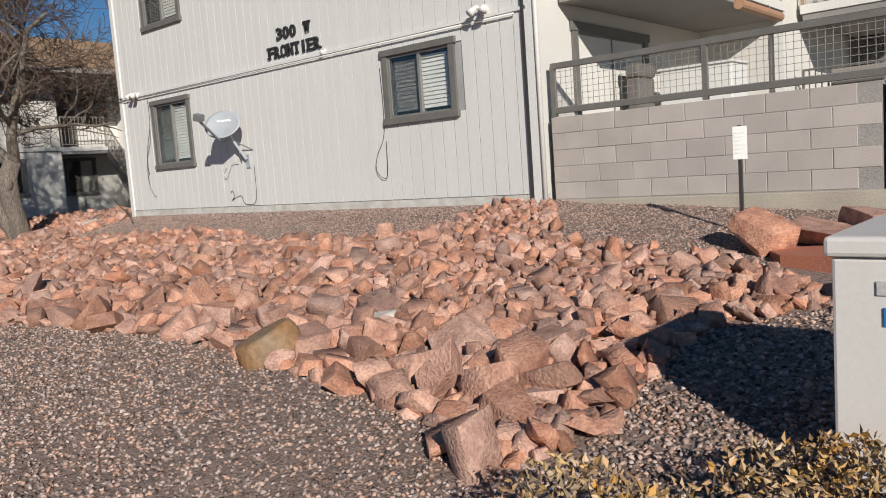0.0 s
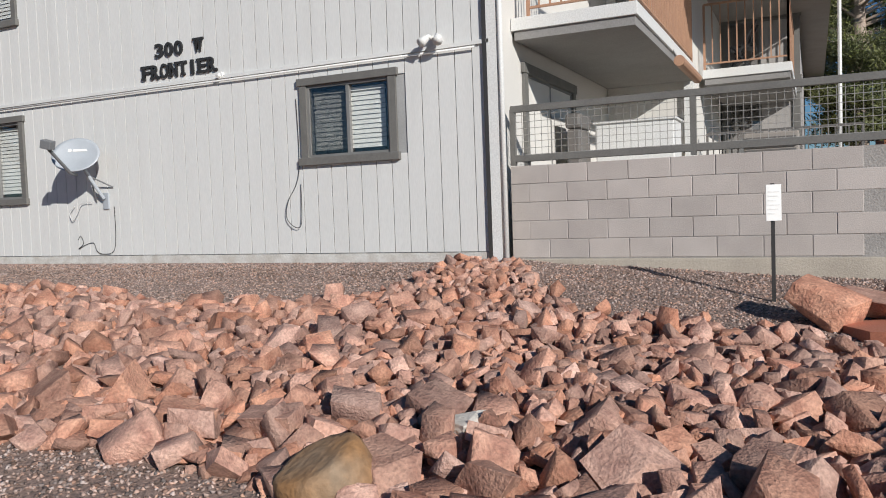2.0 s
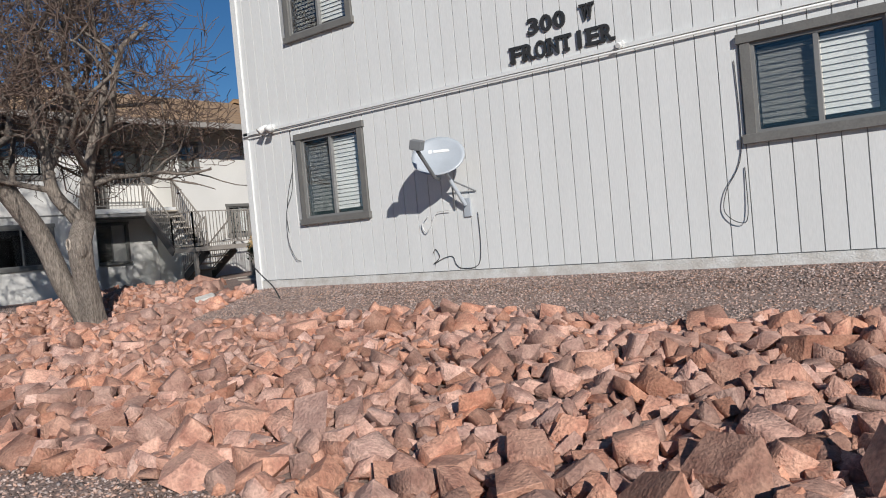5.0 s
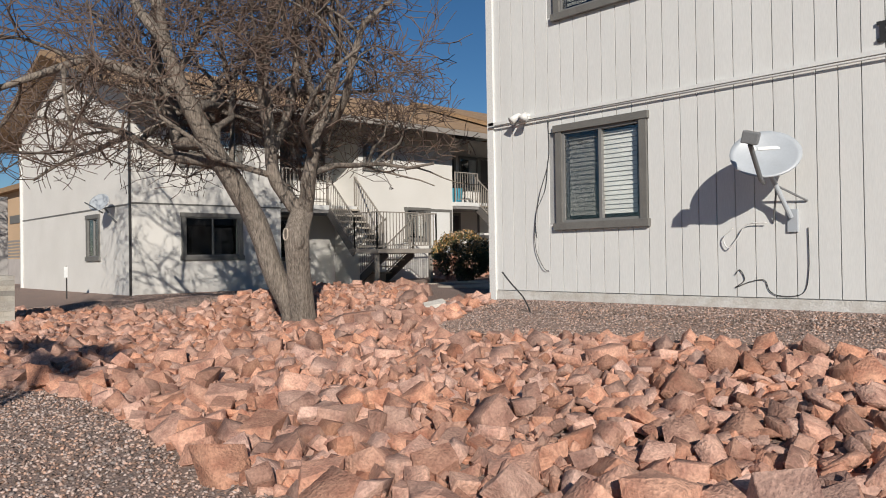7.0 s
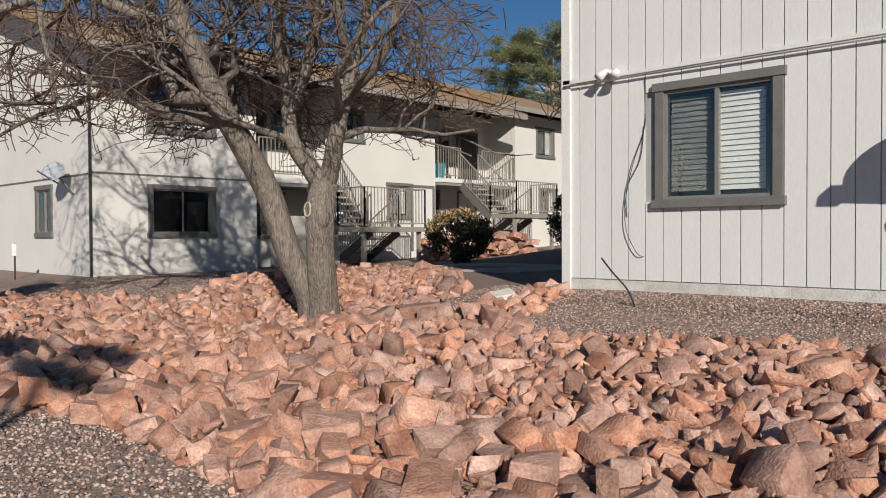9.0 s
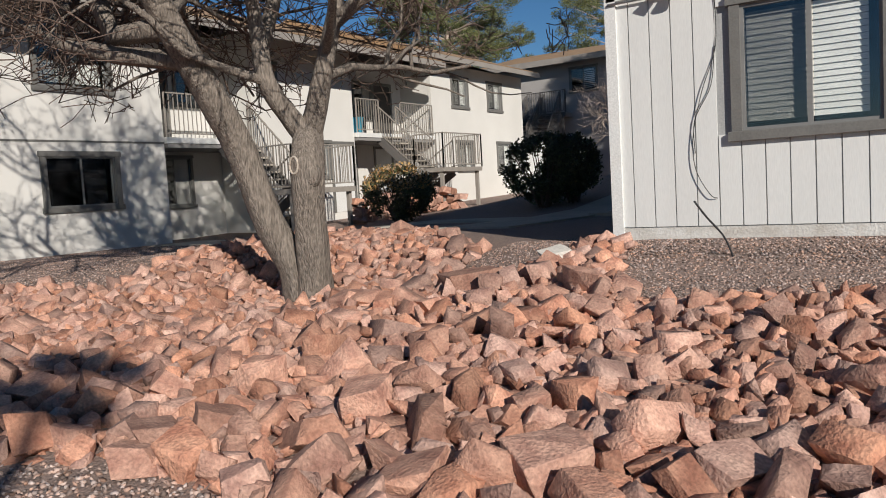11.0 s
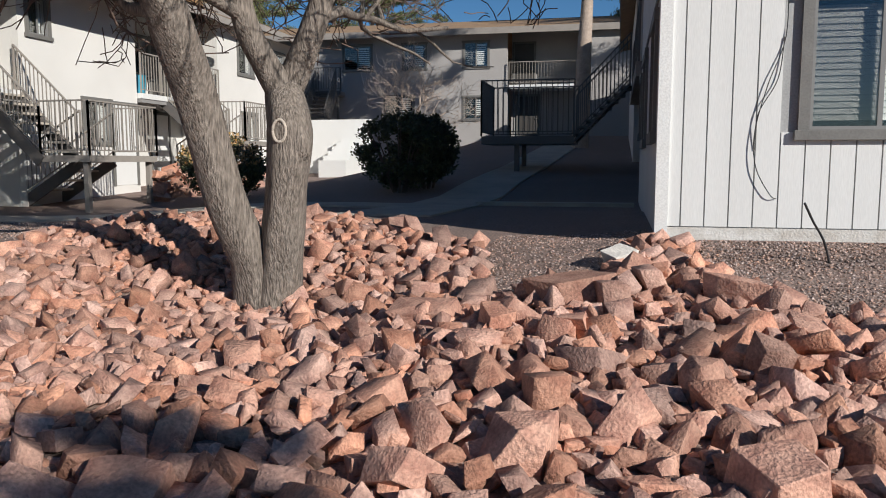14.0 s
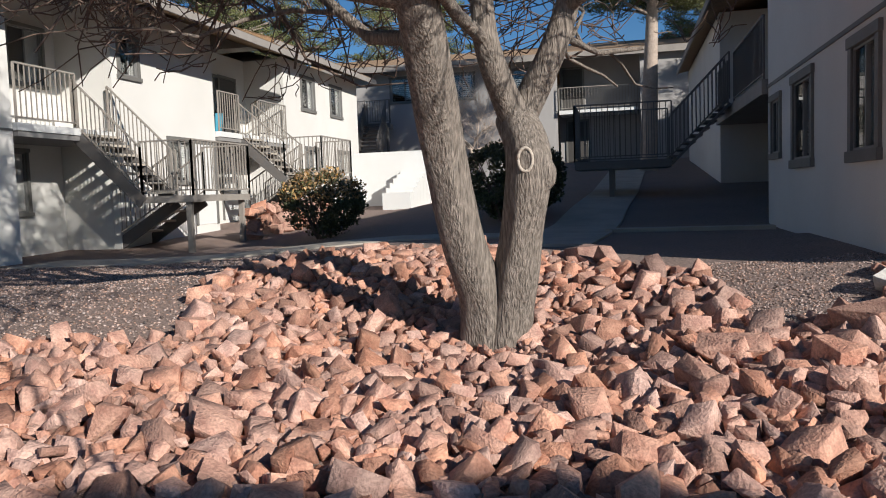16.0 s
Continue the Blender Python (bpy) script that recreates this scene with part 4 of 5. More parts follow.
window(far_house, Matrix.Translation((BX1, 10.08, 4.2)) @ EAST, 1.56, 1.0)
window(far_house, Matrix.Translation((BX1, 15.6, 4.45)) @ EAST, 0.6, 0.8, trim=0.09)
window(far_house, Matrix.Translation((BX1, 17.45, 2.2)) @ EAST, 0.9, 0.95, trim=0.1)
for y, z in ((25.3, 4.64), (27.87, 4.64), (25.5, 2.3), (28.45, 2.3)):
    window(far_house, Matrix.Translation((BX1, y, z)) @ EAST, 1.0, 1.0, trim=0.1)
RX = BX1 - 1.34
for y in (12.9, 20.0, 22.3):
    door(far_house, Matrix.Translation((RX, y, 3.3)) @ EAST)
window(far_house, Matrix.Translation((RX + 0.04, 14.1, 4.2)) @ EAST, 0.9, 1.1, trim=0.08)
window(far_house, Matrix.Translation((RX + 0.04, 13.4, 1.6)) @ EAST, 1.0, 1.2, trim=0.08)
window(far_house, Matrix.Translation((RX + 0.04, 21.2, 4.2)) @ EAST, 0.9, 1.1, trim=0.08)
door(far_house, Matrix.Translation((RX, 20.2, 1.1)) @ EAST)
door(far_house, Matrix.Translation((RX, 22.2, 1.1)) @ EAST, mat=M_WHITE)
door(far_house, Matrix.Translation((BX1 + 0.002, 18.5, 1.1)) @ EAST, mat=M_WHITE)
t = satellite_dish(Matrix.Translation((-28.6, 7.45, 3.1)) @ (Vector((0.42, -0.80, 0.42)).to_track_quat('Z', 'X').to_matrix().to_4x4()) @ pose(0, 0, 0, 0, 0, 90),
                   "small weathered satellite dish on the stucco corner", M_DISH, None)
t2 = t.matrix_basis.inverted()
bm = bmesh.new()
tube(bm, [t2 @ Vector(p) for p in ((-28.6, 7.5, 3.05), (-28.55, 7.84, 2.6))], 0.025, 8)
part("mast", bm, M_DISHARM, t)
bm = bmesh.new()
tube(bm, [t2 @ Vector(p) for p in ((-28.58, 7.5, 2.85), (-28.42, 7.0, 3.1))], 0.02, 8)
part("feed_arm", bm, M_DISHARM, t)


def flight(parent, x0, x1, y0, z0, y1, z1, mat=M_METAL, rails=True, rmat=M_RAIL):
    """Open metal stair from (y0, z0) up or down to (y1, z1)."""
    n = max(int(abs(z1 - z0) / 0.18), 2)
    for x in (x0, x1):
        bm = bmesh.new()
        bar(bm, (x, y0, z0 - 0.12), (x, y1, z1 - 0.12), 0.05, 0.24)
        part("stringer", bm, mat, parent)
    bm = bmesh.new()
    box(bm, x0 + 0.03, x1 - 0.03, -0.14, 0.14, -0.045, 0.0)
    me = mesh_of(bm, M_CONC if rmat is M_RAIL else mat)
    for i in range(n):
        f = (i + 0.5) / n
        piece("tread", me, parent, Matrix.Translation((0, y0 + (y1 - y0) * f, z0 + (z1 - z0) * f)))
    if rails:
        for x in (x0, x1):
            railing(parent, (x, y0, z0), (x, y1, z1), 0.95, 0.13, rmat)


def outside_stairs(x0, x1, yt, zt, yl, zl, ye, yb, zb, label, mat=M_METAL, rmat=M_RAIL, deck_y=None):
    """Upper flight from (yt, zt) to a landing yl..ye at zl, and a lower flight back to (yb, zb)."""
    t = thing("outside_staircase", label, "staircase", "outside metal staircases", at=(0, 0, 0))
    xm = (x0 + x1) / 2
    flight(t, x0, xm - 0.03, yt, zt, yl, zl, mat, True, rmat)
    s = 1 if ye > yl else -1
    boxes("landing", mat, t, (x0, x1, min(yl, ye), max(yl, ye), zl - 0.2, zl))
    flight(t, xm + 0.03, x1, ye - s * 0.6, zl, yb, zb, mat, True, rmat)
    railing(t, (x1, yl, zl), (x1, ye, zl), 1.05, 0.115, rmat)
    railing(t, (x0, ye, zl), (x1, ye, zl), 1.05, 0.115, rmat)
    for x in (x0 + 0.06, x1 - 0.06):
        bm = bmesh.new()
        bar(bm, (x, ye - s * 0.25, zb - 0.3), (x, ye - s * 0.25, zl - 0.2), 0.1)
        part("post", bm, mat, t)
    return t


def half_turn_stairs(y0, zt, zl, zb, label):
    """Flight straight out from the balcony to a landing, then a flight back beside it."""
    t = thing("outside_staircase", label, "staircase", "outside metal staircases", at=Matrix.Translation((BX1, y0, 0)) @ pose(0, 0, 0, 0, 0, -90))
    flight(t, -1.05, 0.0, -0.05, zt, 1.36, zl)
    boxes("landing", M_RAIL, t, (-2.25, 0.0, 1.36, 2.45, zl - 0.13, zl))
    flight(t, -2.25, -1.2, 1.36, zl, -0.35, zb, M_METAL)
    railing(t, (0, 1.36, zl), (0, 2.45, zl))
    railing(t, (0, 2.45, zl), (-2.25, 2.45, zl))
    railing(t, (-2.25, 2.45, zl), (-2.25, 1.36, zl))
    for x in (-0.1, -2.15):
        bm = bmesh.new()
        bar(bm, (x, 2.3, zb - 0.35), (x, 2.3, zl - 0.13), 0.1)
        part("post", bm, M_RAIL, t)


SX0 = -27.75
half_turn_stairs(13.85, 3.2, 1.83, 0.8, "grey metal outside staircase with picket rails to the balcony")
half_turn_stairs(20.3, 3.5, 2.28, 1.25, "grey metal outside staircase with picket rails to the second balcony")
t = balcony(BX1 - 1.33, SX0 + 0.25, 12.21, 15.0, 3.2, "first-floor balcony with pale picket railing", M_RAIL, [((SX0 + 0.2, 12.25), (SX0 + 0.2, 13.8))])
t = balcony(BX1 - 1.33, SX0 + 0.3, 19.12, 23.38, 3.5, "first-floor balcony with pale picket railing", M_RAIL, [((SX0 + 0.25, 19.15), (SX0 + 0.25, 20.25)), ((SX0 + 0.25, 21.4), (SX0 + 0.25, 23.25))])
t = thing("blue_bin", "blue plastic tub on the balcony", "tub", at=(-27.85, 19.5, 3.5))
bm = bmesh.new()
tube(bm, [(0, 0, 0), (0, 0, 0.5)], [0.2, 0.26], 14)
part("tub", bm, M_TEAL, t)
t = thing("balcony_chair", "dark metal chair on the balcony", "chair", at=(-27.9, 20.0, 3.5))
bm = bmesh.new()
for x, y in ((-.2, -.2), (.2, -.2), (-.2, .2), (.2, .2)):
    bar(bm, (x, y, 0), (x, y, 0.45 if x > 0 else 0.9), 0.03)
part("frame", bm, M_BLACK, t)
boxes("seat", M_BLACK, t, (-0.22, 0.22, -0.22, 0.22, 0.45, 0.48))

# rear grey building
CY = 36.0
rear = thing("apartment_building", "grey two-storey apartment building with tan shingle roof", "building", at=(0, 0, 0))
ch = [(-22.15, -21.1, 5.98, 7.05), (-22.15, -21.1, 3.65, 4.6), (-25.0, -24.0, 5.98, 7.05), (-27.9, -26.6, 5.98, 7.05), (-25.9, -24.6, 3.65, 4.7)]
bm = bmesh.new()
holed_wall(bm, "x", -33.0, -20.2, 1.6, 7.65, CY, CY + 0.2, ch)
part("wall", bm, M_FAR, rear, "grey stucco wall, coloured darker for tree shade")
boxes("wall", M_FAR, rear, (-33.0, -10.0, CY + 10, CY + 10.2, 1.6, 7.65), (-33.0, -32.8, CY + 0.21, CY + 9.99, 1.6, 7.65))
# recess walls take the dark grey too, for pine and recess shade
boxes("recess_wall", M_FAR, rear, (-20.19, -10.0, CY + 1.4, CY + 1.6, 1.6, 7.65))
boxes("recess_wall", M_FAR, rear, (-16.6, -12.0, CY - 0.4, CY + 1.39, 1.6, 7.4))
for a, b, c, d in ch:
    window(rear, Matrix.Translation(((a + b) / 2, CY, c)), b - a, d - c, blind=True, slat_step=0.09, trim=0.1)
door(rear, Matrix.Translation((-19.6, CY + 1.37, 5.1)))
door(rear, Matrix.Translation((-19.4, CY + 1.37, 2.7)))
boxes("balcony_deck", M_WHITE, rear, (-20.1, -16.7, CY - 0.2, CY + 1.38, 4.95, 5.12))
railing(rear, (-20.1, CY - 0.15, 5.12), (-16.7, CY - 0.15, 5.12), 1.0, 0.13, M_RAIL)
boxes("balcony_deck", M_FASCIA, rear, (-31.5, -27.9, CY - 1.4, CY - 0.01, 4.75, 4.95))
railing(rear, (-31.5, CY - 1.35, 4.95), (-27.9, CY - 1.35, 4.95), 1.0, 0.13, M_RAIL)
for y0 in (CY - 0.7, CY + 10.9):
    y1 = CY + 5
    bm = bmesh.new()
    v = [[bm.verts.new((x, y, z)) for y, z in ((y0, 7.55), (y1, 8.85), (y1, 8.70), (y0, 7.40))] for x in (-33.5, -9.5)]
    for k in range(4):
        bm.faces.new((v[0][k], v[0][(k + 1) % 4], v[1][(k + 1) % 4], v[1][k]))
    bm.faces.new(v[0][::-1])
    bm.faces.new(v[1])
    bmesh.ops.recalc_face_normals(bm, faces=list(bm.faces))
    slope = part("roof", bm, M_ROOF, rear, "tan shingle roof slope")
    if y0 < CY:
        run = Vector((0, y1 - y0, 1.3))
        bm = bmesh.new()
        box(bm, -33.5, -9.5, 0, run.length / 30, 0.004, 0.016, pose(0, 0, 0, 2, 0, 0))
        me = mesh_of(bm, M_ROOF)
        for i in range(30):
            piece("shingle_course", me, slope, Matrix.Translation(Vector((0, y0, 7.555)) + run * (i / 30)) @ Matrix.Rotation(math.atan2(1.3, run.y), 4, 'X'))
boxes("fascia", M_FASCIA, rear, (-33.5, -9.5, CY - 0.76, CY - 0.71, 7.3, 7.58))
t = outside_stairs(-29.6, -27.6, CY - 3.5, 3.4, CY - 1.5, 4.9, CY - 1.4, CY - 3.5, 3.0, "dark metal outside staircase against the grey building", M_METAL, M_METAL)

# stair platform beside the near building's shaded side
t = thing("stair_platform", "dark steel stair landing with picket rails in shade", "staircase", at=(0, 0, 0))
boxes("landing", M_METAL, t, (-18.3, -16.2, 18.4, 20.2, 2.1, 2.28))
for p, q in (((-18.3, 18.4), (-16.2, 18.4)), ((-18.3, 18.4), (-18.3, 20.2)), ((-18.3, 20.2), (-16.2, 20.2))):
    railing(t, (*p, 2.28), (*q, 2.28), 1.25, 0.12, M_METAL)
for x, y in ((-17.5, 18.6), (-17.5, 20.0)):
    bm = bmesh.new()
    bar(bm, (x, y, 0.8), (x, y, 2.1), 0.11)
    part("post", bm, M_METAL, t)
n = 8
for y in (18.45, 19.45):
    bm = bmesh.new()
    bar(bm, (-16.2, y, 2.15), (-15.0, y, 3.4), 0.24, 0.05)
    part("stringer", bm, M_METAL, t)
    railing(t, (-16.2, y, 2.25), (-15.0, y, 3.5), 1.0, 0.12, M_METAL)
bm = bmesh.new()
box(bm, -0.13, 0.13, 18.47, 19.43, -0.04, 0)
me = mesh_of(bm, M_METAL)
for i in range(n):
    piece("tread", me, t, Matrix.Translation((-16.2 + 1.2 * (i + 0.5) / n, 0, 2.28 + 1.15 * (i + 0.5) / n)))
t = thing("gallery_railing", "dark picket railing along the shaded gallery", "railing", at=(0, 0, 0))
railing(t, (AX0 - 0.05, 14.6, 3.4), (AX0 - 0.05, 18.4, 3.4), 1.05, 0.13, M_METAL)
railing(t, (AX0 - 0.05, 19.5, 3.4), (AX0 - 0.05, 21.4, 3.4), 1.05, 0.13, M_METAL)

# white retaining wall with steps, low rock wall
t = thing("retaining_wall", "white painted stepped block retaining wall", "wall", at=(0, 0, 0))
boxes("wall", M_WHITE, t, (-27.5, -24.4, 29.0, 29.25, 0.8, 3.3))
for i in range(6):
    boxes("step", M_WHITE, t, (-25.4 + 0.0 * i, -24.4, 26.2 + i * 0.45, 26.64 + i * 0.45, 0.8, 1.75 + i * 0.17))

# tan building, low wall and stone pillar at the far west
t = thing("neighbour_building", "tan stucco neighbouring building with a flat roof", "building", at=(0, 0, 0))
boxes("wall", M_TAN, t, (-58, -48, 11, 24, 0, 5.2))
boxes("roof", M_ROOF, t, (-58.4, -47.6, 10.6, 24.4, 5.2, 5.45))
boxes("vent", M_TRIM, t, (-52.5, -50.6, 10.96, 10.998, 3.6, 4.0))
t = thing("yard_wall", "grey block yard wall with a slatted screen", "wall", at=(0, 0, 0))
boxes("wall", M_BLOCK, t, (-47, -38.2, 9.0, 9.2, 0.2, 1.75))
for i in range(6):
    boxes("slat", M_FASCIA, t, (-47, -38.2, 9.05, 9.1, 1.8 + i * 0.13, 1.88 + i * 0.13))
t = thing("stone_pillar", "stacked pale stone pillar with a grey upper shaft", "pillar", at=(-23.35, 3.75, 0.0))
boxes("cap_base", M_CONC, t, (-0.55, 0.55, -0.4, 0.4, 0.0, 0.55), bevel=0.01)
for r in range(9):
    for i in range(3):
        bm = bmesh.new()
        x0 = -0.45 + i * 0.3 + (0.08 if r % 2 else 0)
        box(bm, x0, min(x0 + 0.295, 0.45), -0.3, 0.3, 0.552 + r * 0.09, 0.64 + r * 0.09)
        part("stone", bm, M_STONEV, t)
boxes("shaft", M_FAR, t, (-0.38, 0.38, -0.22, 0.22, 1.36, 2.75), bevel=0.01)


# ---- parked cars ----
def car(x, y, yaw, paint, label, tall=1.0):
    t = thing("parked_car", label, "car", "cars in the parking lot", at=Matrix.Translation((x, y, ground_z(x, y) + 0.02)) @ pose(0, 0, 0, 0, 0, yaw))
    prof = [(-2.2, 0.35), (-2.25, 0.7), (-2.1, 0.95), (-1.2, 1.02), (-0.55, 1.45 * tall), (0.9, 1.5 * tall), (1.75, 1.08), (2.2, 1.0), (2.25, 0.6), (2.2, 0.35)]
    bm = bmesh.new()
    a = [bm.verts.new((px, -0.88 + (0.12 if pz > 1.2 else 0), pz)) for px, pz in prof]
    b = [bm.verts.new((px, 0.88 - (0.12 if pz > 1.2 else 0), pz)) for px, pz in prof]
    for i in range(len(prof)):
        j = (i + 1) % len(prof)
        bm.faces.new((a[i], a[j], b[j], b[i]))
    bm.faces.new(a[::-1])
    bm.faces.new(b)
    bmesh.ops.recalc_face_normals(bm, faces=list(bm.faces))
    part("body", bm, paint, t, bevel=0.04)
    for s in (-1, 1):
        bm = bmesh.new()
        v = [bm.verts.new(c) for c in ((-1.0, s * 0.86, 1.05), (1.5, s * 0.86, 1.08), (0.85, s * 0.785, 1.42 * tall), (-0.5, s * 0.785, 1.38 * tall))]
        bm.faces.new(v)
        ex = bmesh.ops.extrude_face_region(bm, geom=list(bm.faces))
        bmesh.ops.translate(bm, verts=[q for q in ex["geom"] if isinstance(q, bmesh.types.BMVert)], vec=(0, s * 0.02, 0))
        bmesh.ops.recalc_face_normals(bm, faces=list(bm.faces))
        part("side_window", bm, M_CARBLACK, t)
    bm = bmesh.new()
    v = [bm.verts.new(c) for c in ((-1.17, -0.74, 1.06), (-1.17, 0.74, 1.06), (-0.60, 0.70, 1.43 * tall), (-0.60, -0.70, 1.43 * tall))]
    bm.faces.new(v)
    ex = bmesh.ops.extrude_face_region(bm, geom=list(bm.faces))
    bmesh.ops.translate(bm, verts=[q for q in ex["geom"] if isinstance(q, bmesh.types.BMVert)], vec=(-0.03, 0, 0.02))
    bmesh.ops.recalc_face_normals(bm, faces=list(bm.faces))
    part("windscreen", bm, M_CARBLACK, t)
    for s in (-1, 1):
        boxes("headlight", M_ALU, t, (-2.27, -2.2, s * 0.65 - 0.17, s * 0.65 + 0.17, 0.68, 0.82), bevel=0.02)
        for xw in (-1.4, 1.4):
            bm = bmesh.new()
            tube(bm, [(xw, s * 0.70, 0.33), (xw, s * 0.90, 0.33)], 0.33, 20)
            w = part("tyre", bm, M_TYRE, t)
            bm = bmesh.new()
            tube(bm, [(xw, s * 0.89, 0.33), (xw, s * 0.912, 0.33)], 0.2, 12)
            part("rim", bm, M_ALU, w)
    return t


car(1.55, 16.2, 20, M_CARBLUE, "dark blue parked car with its nose to the walk", 1.1)
car(2.3, 20.0, 15, M_CARBLACK, "black parked car in the lot")
car(2.9, 24.0, 15, M_CARWHITE, "white parked car in the lot", 1.1)
t = thing("distant_house", "low red-brown house with a grey roof", "house", at=(0, 0, 0))
boxes("wall", M_REDHOUSE, t, (2, 14, 58, 66, 1.5, 5.6))
boxes("roof", M_FASCIA, t, (1.4, 14.6, 57.4, 66.6, 5.6, 6.1))
boxes("window", M_WHITE, t, (4.0, 6.0, 57.93, 57.995, 3.6, 4.8))


# ---- trees ----
def grow(rng, stems, start, heading, length, radius, level, spread, droop, wander=0.22, lift=0.05, kids=(3, 5)):
    """Branch as a bent tube, with children along it; stems collects (points, radii, level)."""
    n = 5 if level < 3 else 3
    pts, rad = [Vector(start)], [radius]
    d = Vector(heading).normalized()
    for i in range(n):
        d = (d + Vector(rng.normal(size=3) * wander) + Vector((0, 0, lift - droop * (level > 1)))).normalized()
        pts.append(pts[-1] + d * length / n)
        rad.append(max(radius * (1 - 0.62 * (i + 1) / n), 0.004))
    stems.append((pts, rad, level))
    if level >= 5:
        return
    count = int(rng.integers(kids[0], kids[1] + 1)) + (2 if level == 2 else 1 if level == 3 else 0)
    for k in range(count):
        f = rng.uniform(0.25, 1.0)
        i = min(int(f * n), n - 1)
        p = pts[i].lerp(pts[i + 1], f * n - i)
        base = (pts[i + 1] - pts[i]).normalized()
        side = Vector(rng.normal(size=3))
        side = (side - base * side.dot(base)).normalized()
        h = base * rng.uniform(0.5, 1.0) + side * spread
        grow(rng, stems, p, h, length * rng.uniform(0.5, 0.75), max(rad[i] * rng.uniform(0.45, 0.7), 0.0055), level + 1, spread, droop, wander, lift, kids)


def tubes_mesh(stems, mat, smooth=True):
    V, F = [], []
    for pts, rad, level in stems:
        n = 9 if level == 0 else 6 if level == 1 else 4 if level == 2 else 3
        side = None
        base = len(V)
        for i, p in enumerate(pts):
            d = (pts[min(i + 1, len(pts) - 1)] - pts[max(i - 1, 0)]).normalized()
            if side is None:
                side = d.orthogonal().normalized()
            side = (side - d * side.dot(d)).normalized()
            up = d.cross(side)
            for k in range(n):
                a = 2 * math.pi * k / n
                V.append(tuple(p + (side * math.cos(a) + up * math.sin(a)) * rad[i]))
        for i in range(len(pts) - 1):
            for k in range(n):
                a, b = base + i * n, base + (i + 1) * n
                F.append((a + k, a + (k + 1) % n, b + (k + 1) % n, b + k))
    me = bpy.data.meshes.new("mesh")
    me.from_pydata(V, [], F)
    me.materials.append(mat)
    if smooth:
        for p in me.polygons:
            p.use_smooth = True
    return me


def trunk_tube(points, radii, seed, n=22, ridges=0.05):
    """Thick stem with lumps and bark ridges."""
    pts = sag(points, 8)
    m = len(pts)
    fr = np.linspace(0, len(radii) - 1, m)
    rad = np.interp(fr, range(len(radii)), radii)
    bm = bmesh.new()
    side = None
    rings = []
    for i, p in enumerate(pts):
        d = (pts[min(i + 1, m - 1)] - pts[max(i - 1, 0)]).normalized()
        if side is None:
            side = Vector((1, 0, 0))
        side = (side - d * side.dot(d)).normalized()
        up = d.cross(side)
        ring = []
        for k in range(n):
            a = 2 * math.pi * k / n
            r = rad[i] * (1 + ridges * math.sin(5 * a + seed) + 0.06 * noise.noise(Vector((math.cos(a) * 1.5 + seed, math.sin(a) * 1.5, p.z * 2.5)))
                          + 0.035 * noise.noise(Vector((math.cos(a) * 6, math.sin(a) * 6 + seed, p.z * 5))))
            ring.append(bm.verts.new(p + (side * math.cos(a) + up * math.sin(a)) * r))
        rings.append(ring)
    for a, b in zip(rings, rings[1:]):
        for k in range(n):
            bm.faces.new((a[k], a[(k + 1) % n], b[(k + 1) % n], b[k]))
    bm.faces.new(rings[-1])
    return bm


tree = thing("bare_tree", "bare winter tree with two grey stems in the rocks", "tree", at=(0, 0.16, 0))
TB = Vector((-18.34, 6.88, 0.2))
A = [TB, (-18.31, 6.72, 0.8), (-18.42, 6.47, 1.37), (-18.50, 6.22, 2.15), (-18.50, 5.85, 2.75), (-18.50, 5.50, 3.25), (-18.46, 5.05, 4.0), (-18.42, 4.7, 4.8)]
B = [TB + Vector((0.14, 0.0, 0)), (-18.07, 6.76, 0.8), (-17.95, 6.62, 1.4), (-17.87, 6.55, 1.95), (-18.0, 6.75, 2.32)]
part("trunk", trunk_tube(A, [0.25, 0.19, 0.17, 0.165, 0.16, 0.145, 0.12, 0.08], 1), M_BARK, tree, "grey furrowed bark stem", smooth=True)
part("trunk", trunk_tube(B, [0.24, 0.19, 0.175, 0.185, 0.16], 4), M_BARK, tree, "grey furrowed bark stem with a pruning scar", smooth=True)
part("limb", trunk_tube([(-17.98, 6.72, 2.25), (-18.07, 6.55, 2.5), (-18.15, 6.34, 2.85), (-18.2, 6.3, 3.4), (-18.4, 6.4, 4.0)], [0.14, 0.115, 0.10, 0.085, 0.05], 7, 14), M_BARK, tree, smooth=True)
part("limb", trunk_tube([(-18.0, 6.75, 2.25), (-17.85, 6.72, 2.5), (-17.66, 6.65, 2.85), (-17.5, 6.7, 3.4), (-17.45, 6.9, 4.1)], [0.14, 0.12, 0.105, 0.085, 0.05], 9, 14), M_BARK, tree, smooth=True)
# pruning scar: a raised ring round pale wood, facing the path
bm = bmesh.new()
c, nrm = Vector((-17.88, 6.365, 1.95)), Vector((0.1, -1, 0.05)).normalized()
u = nrm.cross(Vector((0, 0, 1))).normalized()
w = u.cross(nrm)
ringp = [c + u * 0.055 * math.cos(2 * math.pi * k / 16) + w * 0.09 * math.sin(2 * math.pi * k / 16) for k in range(17)]
tube(bm, ringp, 0.013, 8)
